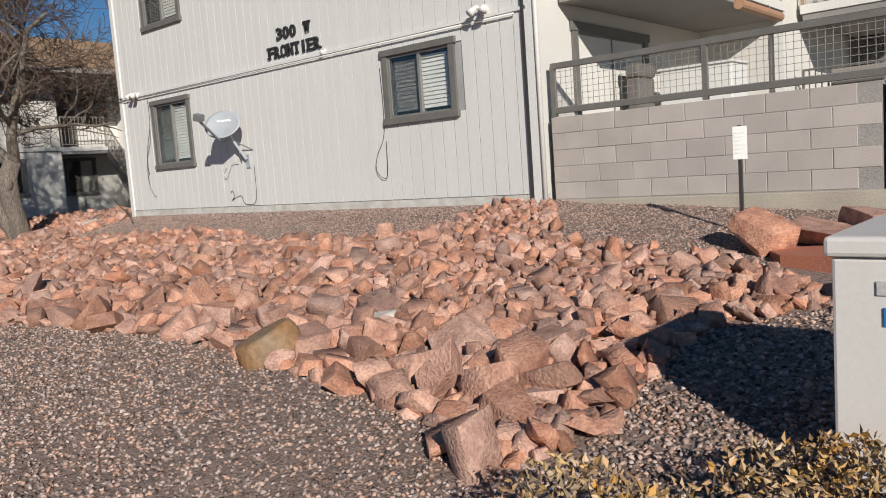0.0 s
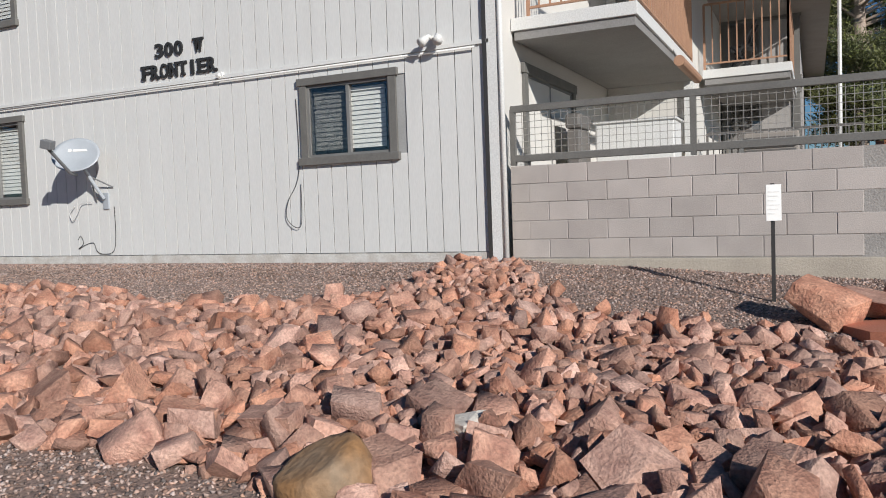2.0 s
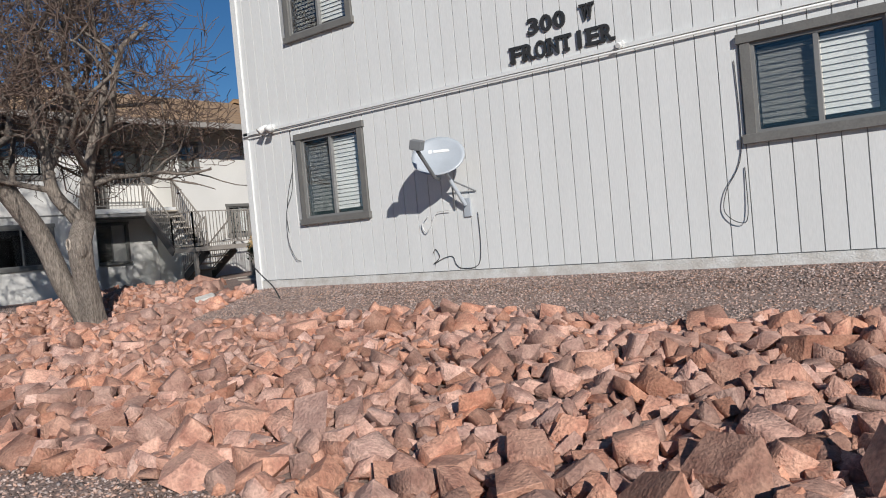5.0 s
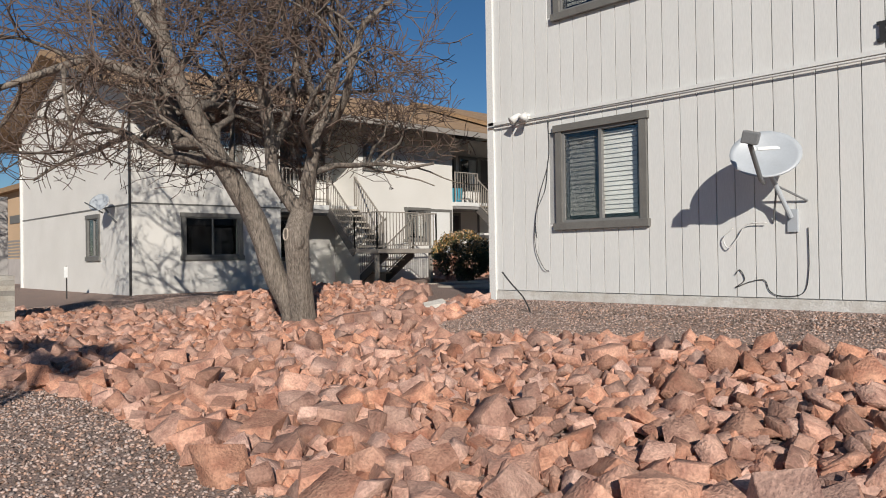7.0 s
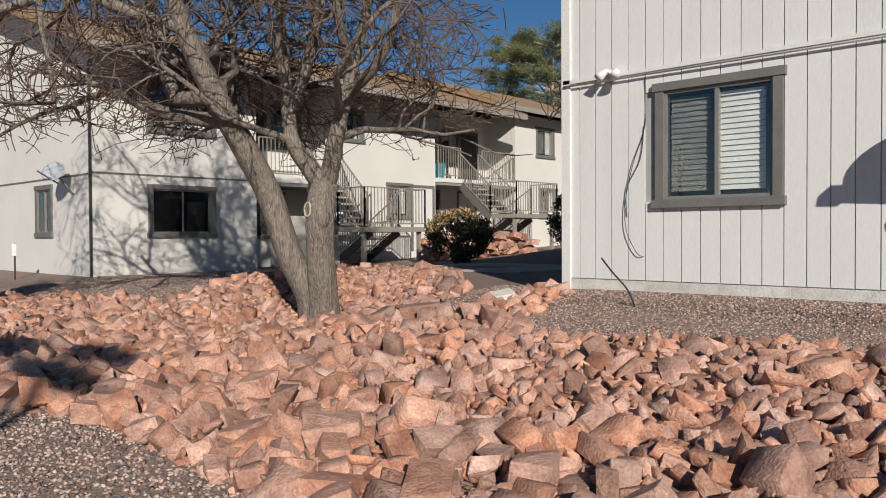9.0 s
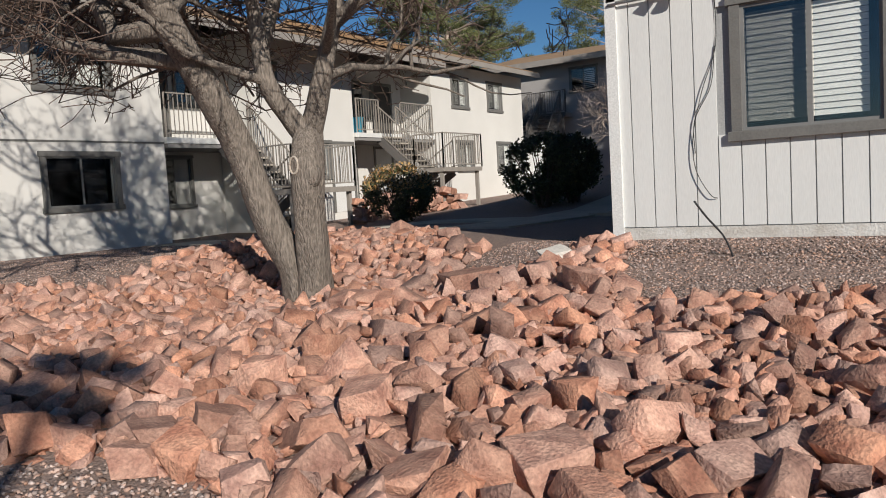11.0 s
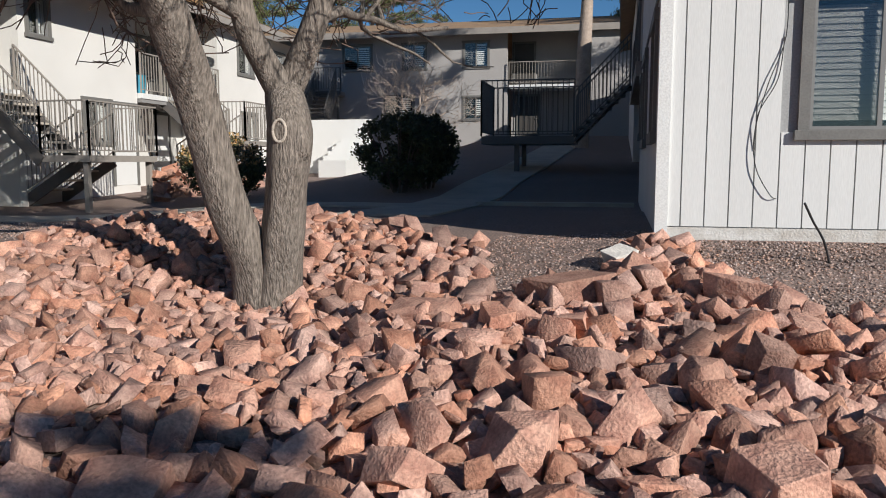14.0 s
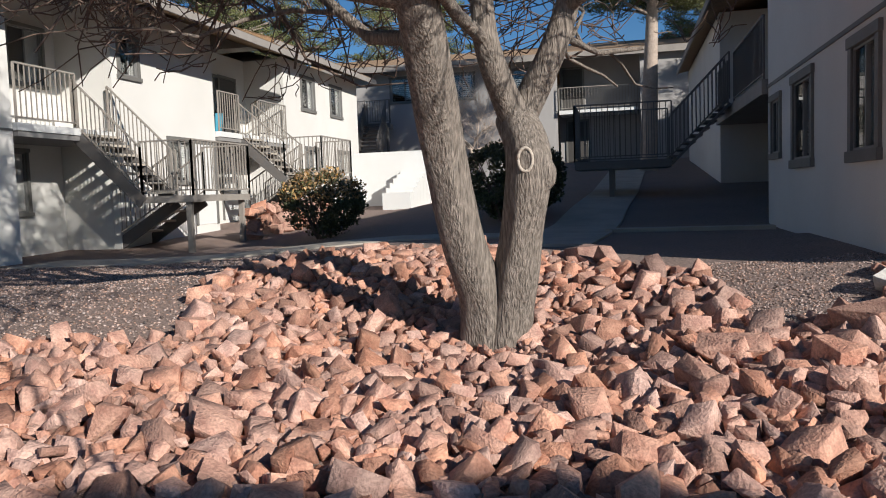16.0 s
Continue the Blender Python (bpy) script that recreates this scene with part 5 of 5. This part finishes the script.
for lump, size in (((-17.87, 6.46, 1.93), (0.13, 0.10, 0.17)), ((-17.76, 6.5, 1.84), (0.10, 0.10, 0.15))):
    bb = bmesh.new()
    bmesh.ops.create_icosphere(bb, subdivisions=3, radius=1.0)
    for v in bb.verts:
        k = 1 + 0.12 * noise.noise(v.co * 2.5)
        v.co = Vector((v.co.x * size[0] * k + lump[0], v.co.y * size[1] * k + lump[1], v.co.z * size[2] * k + lump[2]))
    part("burl", bb, M_BARK, tree, "swollen bark round the pruning scar", smooth=True)
part("scar_rim", bm, M_CUT, tree, "pale healed pruning ring", smooth=True)

rng = np.random.default_rng(5)
stems = []
for start, heading, length, r in [
    ((-18.5, 5.62, 3.05), (-1.0, -0.2, 0.22), 3.9, 0.085),
    ((-18.5, 5.45, 3.35), (-0.85, -0.45, 0.5), 4.0, 0.10),
    ((-18.48, 5.2, 3.75), (-0.9, 0.25, 0.55), 3.8, 0.085),
    ((-18.46, 5.0, 4.1), (-0.6, -0.7, 0.7), 3.2, 0.07),
    ((-18.44, 4.85, 4.5), (0.35, -0.3, 1.0), 2.8, 0.06),
    ((-18.42, 4.7, 4.75), (-0.3, -0.2, 1.0), 2.8, 0.07),
    ((-18.5, 5.55, 3.2), (-0.5, 0.7, 0.75), 3.2, 0.065),
    ((-18.5, 5.8, 2.8), (-0.9, 0.5, 0.4), 3.0, 0.05),
    ((-18.5, 5.4, 3.4), (-0.5, -1.0, 0.35), 2.2, 0.045),
    ((-18.4, 6.4, 3.95), (-0.8, 0.3, 0.7), 3.2, 0.055),
    ((-18.2, 6.3, 3.4), (0.3, -0.7, 0.8), 2.8, 0.05),
    ((-18.2, 6.32, 3.2), (-0.5, 0.2, 1.0), 3.0, 0.07),
    ((-18.38, 6.4, 3.9), (0.1, -0.3, 1.0), 2.6, 0.055),
    ((-18.15, 6.34, 2.85), (0.2, -0.95, 0.55), 2.4, 0.045),
    ((-17.5, 6.7, 3.4), (0.75, 0.1, 0.8), 2.6, 0.065),
    ((-17.46, 6.85, 4.0), (0.1, 0.4, 1.0), 2.6, 0.055),
    ((-17.6, 6.66, 3.1), (0.75, -0.6, 0.5), 2.4, 0.045),
    ((-17.48, 6.75, 3.7), (0.4, -0.5, 0.9), 2.6, 0.05),
    ((-17.66, 6.65, 2.85), (0.5, 0.85, 0.5), 2.3, 0.045)]:
    grow(rng, stems, start, heading, length, r, 1, 0.85, 0.02, wander=0.27)
# spindly last twigs thinned out, the rest a little stouter
keep = np.random.default_rng(6)
stems = [(p, [max(v * 1.25, 0.0065) for v in q], k) for p, q, k in stems if k < 5 or keep.uniform() < 0.65]
thick = [s for s in stems if s[2] <= 2 and min(p.z for p in s[0]) > 2.6 and max(p.x for p in s[0]) < -15.2 and not (max(p.x for p in s[0]) > -16.4 and s[0][-1].z < 4.2)]
fine = [s for s in stems if s[2] > 2 and min(p.z for p in s[0]) > (2.75 if s[0][0].x < -17.6 else 3.2) and max(p.x for p in s[0]) < -15.2]
for s in thick:
    o = new("branch", tubes_mesh([s], M_BARK))
    o.parent = tree
o = new("twig_mass", tubes_mesh(fine, M_TWIG))
o.parent = tree
tagged(o, "dense brown twigs", kind="stuff")

small_tree = thing("bare_sapling", "small bare pale tree before the grey building", "tree", at=(0, 0, 0))
stems = []
rng = np.random.default_rng(8)
zb = ground_z(-22.6, 30)
stems.append(([Vector((-22.6, 30, zb - 0.1)), Vector((-22.8, 30, zb + 0.8)), Vector((-23.0, 30, zb + 1.5))], [0.09, 0.075, 0.06], 0))
for k in range(8):
    a = k * 0.8
    grow(rng, stems, (-23.0 + 0.02 * k, 30, zb + 1.1 + 0.08 * k), (math.cos(a), math.sin(a), 0.9), 1.7, 0.035, 2, 0.8, 0.0)
o = new("crown", tubes_mesh(stems, M_PALETWIG))
o.parent = small_tree


def pine(x, y, h, r, seed, label, lean=0.0, lo=0.4, clumps=120):
    z = ground_z(x, y)
    t = thing("pine_tree", label, "tree", "pines behind the buildings", at=(x, y, z))
    r0 = np.random.default_rng(seed)
    stems = [([Vector((0, 0, -0.2)), Vector((lean * 0.3, 0, h * 0.3)), Vector((lean * 0.7, 0, h * 0.6)), Vector((lean, 0, h))], [0.3, 0.24, 0.17, 0.04], 0)]
    pts = []
    for k in range(clumps):
        f = lo + (1 - lo) * (k + r0.uniform()) / clumps
        a = r0.uniform(0, 6.28)
        rr = r * (0.35 + 0.65 * math.sin(math.pi * min(1.0, (1 - f) / (1 - lo) * 0.75 + 0.12))) * r0.uniform(0.45, 1)
        s = Vector((lean * f, 0, h * f))
        e = s + Vector((math.cos(a) * rr, math.sin(a) * rr, rr * 0.25))
        stems.append(([s, (s + e) / 2 + Vector((0, 0, 0.1)), e], [0.07 * (1 - f) + 0.02, 0.03, 0.01], 2))
        cs = r0.uniform(0.35, 0.75)
        for q in (e, e.lerp(s, 0.3)):
            for _ in range(300):
                v = r0.normal(size=3)
                v = v / np.linalg.norm(v) * cs * r0.uniform(0.2, 1) ** 0.6
                pts.append((q.x + v[0], q.y + v[1], q.z + v[2] * 0.6))
    o = new("trunk", tubes_mesh(stems, M_PINEBARK))
    o.parent = t
    leaf_cloud("crown", pts, 0.20, M_NEEDLE, t, seed=seed, wide=0.075)
    return t


pine(-16.5, 27.0, 9.5, 4.2, 21, "tall pine with a bare pale lower trunk", 0.3, 0.52)
pine(-12.5, 41.0, 13.0, 4.5, 22, "dark green pine behind the roofs", 0.0, 0.35)
pine(-0.9, 27.0, 10.5, 2.2, 23, "dense green pine beyond the parking lot", 0.0, 0.1, 170)
pine(-31.0, 50.0, 12.0, 5.0, 24, "dark green pine behind the roofs", 0.0, 0.3)
pine(-37.5, 40.0, 12.0, 5.2, 25, "dark green pine behind the roofs", 0.0, 0.25, 230)
pine(9.0, 70.0, 12.0, 6.0, 26, "distant dark green pine", 0.0, 0.1)
pine(-9.0, 34.5, 12.5, 5.0, 27, "dark green pine behind the roofs", 0.0, 0.3)


def unseen_shade_tree(x, y, lobes, label):
    """Unseen evergreen across the pavement, added for its shadow: lobes of (offset, half-sizes) make its crown."""
    t = thing("unseen_shade_tree", label, "tree", at=(x, y, -0.122))
    r0 = np.random.default_rng(41)
    stems = [([Vector((0, 0, -0.2)), Vector((0.05, 0, 2.0)), Vector((0, 0.05, 4.0)), Vector((0, 0, 5.6))], [0.12, 0.10, 0.07, 0.03], 0)]
    pts = []
    for off, size in lobes:
        off = Vector(off)
        stems.append(([Vector((0, 0, 3.9)), Vector((0, 0, 4.4)).lerp(off, 0.5), off], [0.09, 0.06, 0.02], 1))
        for _ in range(34):
            v = r0.normal(size=3)
            v = v / np.linalg.norm(v) * r0.uniform(0.2, 1.0)
            c = off + Vector((v[0] * size[0], v[1] * size[1], v[2] * size[2]))
            stems.append(([off, off.lerp(c, 0.6), c], [0.02, 0.012, 0.005], 2))
            for _ in range(24):
                q = r0.normal(size=3)
                q = q / np.linalg.norm(q) * 0.12 * r0.uniform(0.2, 1)
                pts.append((c.x + q[0] * 1.6, c.y + q[1], c.z + q[2]))
    o = new("trunk", tubes_mesh(stems, M_BARK))
    o.parent = t
    leaf_cloud("crown", pts, 0.12, M_LEAF, t, seed=43)


# out of view; flat lobes shaped so their shadows stripe the rocks
unseen_shade_tree(-7.2, -4.5, [((0.55, 0.30, 6.2), (0.85, 0.10, 0.06)), ((0.85, -0.35, 6.2), (1.0, 0.16, 0.08)), ((-1.1, 0.0, 6.2), (1.0, 0.20, 0.08))],
           "unseen evergreen tree added to cast shadow stripes on the rocks")


# ---- rocks ----
EDGE = [(-1.6, 2.6), (-1.75, 4.2), (-1.5, 4.7), (-1.25, 5.0), (-1.8, 5.8), (-2.3, 6.1), (-3.0, 6.1), (-3.8, 6.1), (-4.5, 7.0), (-4.9, 7.8), (-5.6, 7.75), (-5.7, 6.9),
        (-6.1, 6.2), (-7.9, 5.9), (-9.9, 6.5), (-10.5, 6.4), (-12.5, 6.2), (-13.9, 5.8), (-14.4, 6.4), (-14.6, 7.6), (-15.1, 7.7), (-15.3, 6.6), (-16.2, 6.4), (-16.5, 8.1),
        (-17.8, 9.1), (-18.4, 9.9), (-20.2, 10.1), (-21.4, 9.2), (-21.2, 7.3), (-20.5, 5.9), (-21.9, 5.6), (-27.0, 4.8), (-27.0, 3.2), (-22.0, 2.2), (-17.0, 2.2), (-15.5, 2.75), (-13.0, 2.6),
        (-11.7, 2.45), (-9.4, 2.75), (-8.0, 2.8), (-5.6, 3.1), (-4.3, 2.95), (-3.1, 2.75), (-2.4, 2.6), (-1.9, 2.3)]


def in_bed(x, y):
    inside = False
    for (x0, y0), (x1, y1) in zip(EDGE, EDGE[1:] + EDGE[:1]):
        if (y0 > y) != (y1 > y) and x < (x1 - x0) * (y - y0) / (y1 - y0) + x0:
            inside = not inside
    return inside


def rock_shape(seed, rough=0):
    """An angular broken stone about 1 across."""
    r = np.random.default_rng(seed)
    bm = bmesh.new()
    ext = np.array((1.0, r.uniform(0.62, 0.95), r.uniform(0.42, 0.75)))
    skew = r.normal(size=(3, 3)) * 0.14 + np.eye(3)
    for i in range(8):
        if r.uniform() < 0.1:
            continue
        v = np.array((1 if i & 1 else -1, 1 if i & 2 else -1, 1 if i & 4 else -1)) * r.uniform(0.6, 1.0, 3)
        bm.verts.new(skew @ v * ext * 0.5)
    for i in range(int(r.integers(4, 8))):
        v = r.normal(size=3)
        v /= np.abs(v).max() ** 0.5 * np.linalg.norm(v) ** 0.5
        bm.verts.new(skew @ v * ext * 0.5)
    res = bmesh.ops.convex_hull(bm, input=list(bm.verts))
    for v in [v for v in bm.verts if not v.link_faces]:
        bm.verts.remove(v)
    bmesh.ops.dissolve_limit(bm, angle_limit=radians(11), verts=list(bm.verts), edges=list(bm.edges))
    bmesh.ops.bevel(bm, geom=list(bm.edges), offset=0.01, segments=1, affect='EDGES')
    if rough:
        bmesh.ops.triangulate(bm, faces=list(bm.faces))
        bmesh.ops.subdivide_edges(bm, edges=[e for e in bm.edges if e.calc_length() > 0.2], cuts=1, use_grid_fill=True)
        for v in bm.verts:
            v.co += v.co.normalized() * 0.035 * noise.noise(v.co * 4 + Vector((seed, 0, 0)))
    bmesh.ops.triangulate(bm, faces=list(bm.faces))
    return bm


def turn_of(r, tilt):
    return pose(0, 0, 0, r.normal() * tilt, r.normal() * tilt, r.uniform(0, 360))


shapes = []
for s in range(28):
    bm = rock_shape(100 + s)
    bm.verts.ensure_lookup_table()
    bm.verts.index_update()
    shapes.append((np.array([v.co[:] for v in bm.verts]), np.array([[v.index for v in f.verts] for f in bm.faces])))
    bm.free()


def scatter_mesh(items, shapes, mat):
    """Joined mesh of many small shapes: items of (shape, matrix)."""
    V, F, at = [], [], 0
    for k, m in items:
        v, f = shapes[k]
        mm = np.array(m)
        V.append(v @ mm[:3, :3].T + mm[:3, 3])
        F.append(f + at)
        at += len(v)
    V, F = np.concatenate(V), np.concatenate(F)
    me = bpy.data.meshes.new("mesh")
    me.vertices.add(len(V))
    me.vertices.foreach_set("co", V.ravel())
    me.loops.add(F.size)
    me.loops.foreach_set("vertex_index", F.ravel().astype(np.int32))
    me.polygons.add(len(F))
    me.polygons.foreach_set("loop_start", np.arange(0, F.size, F.shape[1], dtype=np.int32))
    me.update(calc_edges=True)
    me.materials.append(mat)
    return me


class Spacing:
    """Keeps stones of one layer from sitting inside one another."""

    def __init__(self, cell):
        self.cell, self.grid = cell, {}

    def free(self, x, y, d):
        i, j = int(x // self.cell), int(y // self.cell)
        for a in range(i - 1, i + 2):
            for b in range(j - 1, j + 2):
                for px, py, pd in self.grid.get((a, b), ()):
                    if (px - x) ** 2 + (py - y) ** 2 < (0.5 * (d + pd)) ** 2:
                        return False
        self.grid.setdefault((i, j), []).append((x, y, d))
        return True


def near_trunk(x, y, r=0.33):
    return (x + 18.27) ** 2 + (y - 7.04) ** 2 < r * r


rr = np.random.default_rng(77)
items, mids = [], []
layer = Spacing(0.5)
for _ in range(60000):
    x, y = rr.uniform(-27, -0.9), rr.uniform(2.0, 10.2)
    s = (0.145 + 0.185 * rr.uniform() ** 1.7) * (1.2 if y < 3.6 else 1.0) * (0.85 if x < -17.5 else 1) * (0.82 if y > 3.9 and x > -14 else 1) * (0.62 if y > 6.2 and x > -8 else 1)
    if not in_bed(x, y) or near_trunk(x, y) or not layer.free(x, y, s * 0.76):
        continue
    mids.append((x, y, s))
fill = Spacing(0.3)
for _ in range(110000):
    x, y = rr.uniform(-27, -0.9), rr.uniform(2.0, 10.2)
    s = rr.uniform(0.08, 0.16)
    if not in_bed(x, y) or near_trunk(x, y, 0.28) or not fill.free(x, y, s * 0.66):
        continue
    z = ground_z(x, y) + rr.uniform(-0.02, 0.045)
    items.append((int(rr.integers(28)), Matrix.Translation((x, y, z)) @ turn_of(rr, 30) @ Matrix.Scale(s, 4)))
singles = [m for m in mids if m[1] < 3.75][:290]
chosen = set(singles)
for x, y, s in mids:
    if (x, y, s) not in chosen:
        z = ground_z(x, y) + 0.01 + 0.12 * s + rr.uniform(-0.02, 0.04)
        items.append((int(rr.integers(28)), Matrix.Translation((x, y, z)) @ turn_of(rr, 30) @ Matrix.Scale(s, 4)))
bed = new("rock_bed", scatter_mesh(items, shapes, M_ROCK))
tagged(bed, "bed of broken reddish granite rip-rap stones", "rocks", kind="stuff")
meshes = []
for s in range(16):
    meshes.append(mesh_of(rock_shape(300 + s, 1), M_ROCKONE))
for x, y, s in singles:
    o = new("rock", meshes[int(rr.integers(16))])
    o.matrix_basis = Matrix.Translation((x, y, ground_z(x, y) + 0.02 + 0.14 * s)) @ turn_of(rr, 20) @ Matrix.Scale(s, 4)
    tagged(o, "angular broken reddish granite rock in the bed", "rock", "rocks along the bed's edge")


def boulder(x, y, size, seed, mat, label, yaw=0, lift=0.25, stretch=(1, 1, 1)):
    o = new("boulder", mesh_of(rock_shape(seed, 1), mat))
    o.matrix_basis = Matrix.Translation((x, y, ground_z(x, y) + 0.0 + lift * size * 0.6)) @ pose(0, 0, 0, 6, -8, yaw) @ Matrix.Diagonal((size * stretch[0], size * stretch[1], size * stretch[2], 1))
    return tagged(o, label, "boulder", "large boulders")


RED = "large angular reddish granite boulder"
for i, (x, y, s) in enumerate([(-16.45, 5.75, 0.75), (-15.5, 6.15, 0.8), (-15.45, 5.45, 0.62), (-15.95, 5.5, 0.55), (-14.35, 6.1, 0.85), (-7.5, 5.3, 0.62), (-6.6, 5.3, 0.7), (-2.05, 2.95, 0.42),
                                (-1.6, 2.85, 0.36), (-10.5, 2.85, 0.62), (-4.75, 3.5, 0.62), (-5.2, 3.3, 0.6), (-15.6, 3.7, 0.7), (-12.3, 2.95, 0.75), (-8.9, 3.0, 0.6), (-2.2, 4.9, 0.5),
                                (-20.6, 6.3, 0.55), (-18.9, 9.7, 0.8), (-17.6, 9.0, 0.7), (-3.0, 4.0, 0.5), (-14.6, 3.6, 0.7), (-13.4, 3.3, 0.8)]):
    boulder(x, y, s * 0.56, 400 + i, M_ROCKONE, RED, 37 * i)
bm = bmesh.new()
bmesh.ops.create_icosphere(bm, subdivisions=3, radius=0.5)
for v in bm.verts:
    v.co *= 1 + 0.22 * noise.noise(v.co * 2.2 + Vector((3, 1, 7))) + 0.05 * noise.noise(v.co * 7)
    v.co = Vector((v.co.x * 0.44, v.co.y * 0.38, max(min(v.co.z, 0.25 + 0.25 * v.co.x), -0.3) * 0.46))
o = part("boulder", bm, M_BROWNROCK, smooth=True)
o.matrix_basis = Matrix.Translation((-4.08, 2.98, ground_z(-4.08, 2.98) + 0.08)) @ pose(0, 0, 0, 8, -10, 35)
tagged(o, "smooth brown boulder with an ochre patch", "boulder", "large boulders")
boulder(-2.1, 6.4, 0.52, 472, M_ROCKONE, "pale pink boulder beside the sign", 160, 0.35, (1.1, 0.8, 1.1))
boulder(-1.75, 6.75, 0.55, 452, M_ROCKONE, RED, 80)
boulder(-1.45, 7.0, 0.62, 453, M_ROCKONE, RED, 130)
boulder(-1.15, 5.35, 0.34, 454, M_ROCKONE, RED, 20)
boulder(-14.45, 6.2, 0.2, 455, M_GREYROCK, "small white quartz lump on the rocks", 20)
boulder(-15.15, 7.15, 0.28, 456, M_GREYROCK, "pale flat stone by the corner", 50)
boulder(-3.75, 3.75, 0.3, 457, M_GREYROCK, "grey flat stone among the rocks", 70)
# low dry stone wall under the stairs across
dry = thing("dry_stone_wall", "low dry-laid wall of reddish stones", "wall", at=(0, 0, 0))
for i in range(46):
    x, y = -25.3 + rr.uniform(-0.15, 0.15), 16.2 + (i % 16) * 0.34 + rr.uniform(-.05, .05)
    piece("stone", meshes[i % 16], dry, Matrix.Translation((x, y, ground_z(x, y) + 0.12 + 0.24 * (i // 16))) @ turn_of(rr, 15) @ Matrix.Scale(0.42, 4))

# ---- gravel ----
peb = []
for s in range(10):
    r = np.random.default_rng(900 + s)
    v = np.array([(1, 0, 0), (-1, 0, 0), (0, 1, 0), (0, -1, 0), (0, 0, 0.6), (0, 0, -0.6)], dtype=float) * r.uniform(0.6, 1.1, (6, 1)) + r.normal(size=(6, 3)) * 0.12
    f = np.array([(0, 2, 4), (2, 1, 4), (1, 3, 4), (3, 0, 4), (2, 0, 5), (1, 2, 5), (3, 1, 5), (0, 3, 5)])
    peb.append((v, f))
items = []
for x0, x1, y0, y1, n, lo, hi in ((-12.5, 0.3, 1.0, 3.3, 36000, 0.010, 0.023), (-17, -12.5, 1.2, 3.0, 8000, 0.012, 0.026), (-2.0, 0.6, 2.4, 5.4, 7000, 0.013, 0.026),
                                   (-14.7, -4.6, 5.7, 7.8, 36000, 0.008, 0.018), (-5.0, -1.6, 6.0, 8.5, 13000, 0.008, 0.018), (-16.4, -14.9, 6.3, 8.6, 4000, 0.008, 0.016), (-27.4, -20.0, 5.2, 11.5, 22000, 0.010, 0.022)):
    for _ in range(n):
        x, y = rr.uniform(x0, x1), rr.uniform(y0, y1)
        if in_bed(x, y):
            continue
        s = rr.uniform(lo, hi)
        items.append((int(rr.integers(10)), Matrix.Translation((x, y, ground_z(x, y) + s * 0.25)) @ turn_of(rr, 25) @ Matrix.Scale(s, 4)))
gravel = new("gravel", scatter_mesh(items, peb, M_PEBBLE))
tagged(gravel, "loose reddish grey gravel chips", "gravel", kind="stuff")
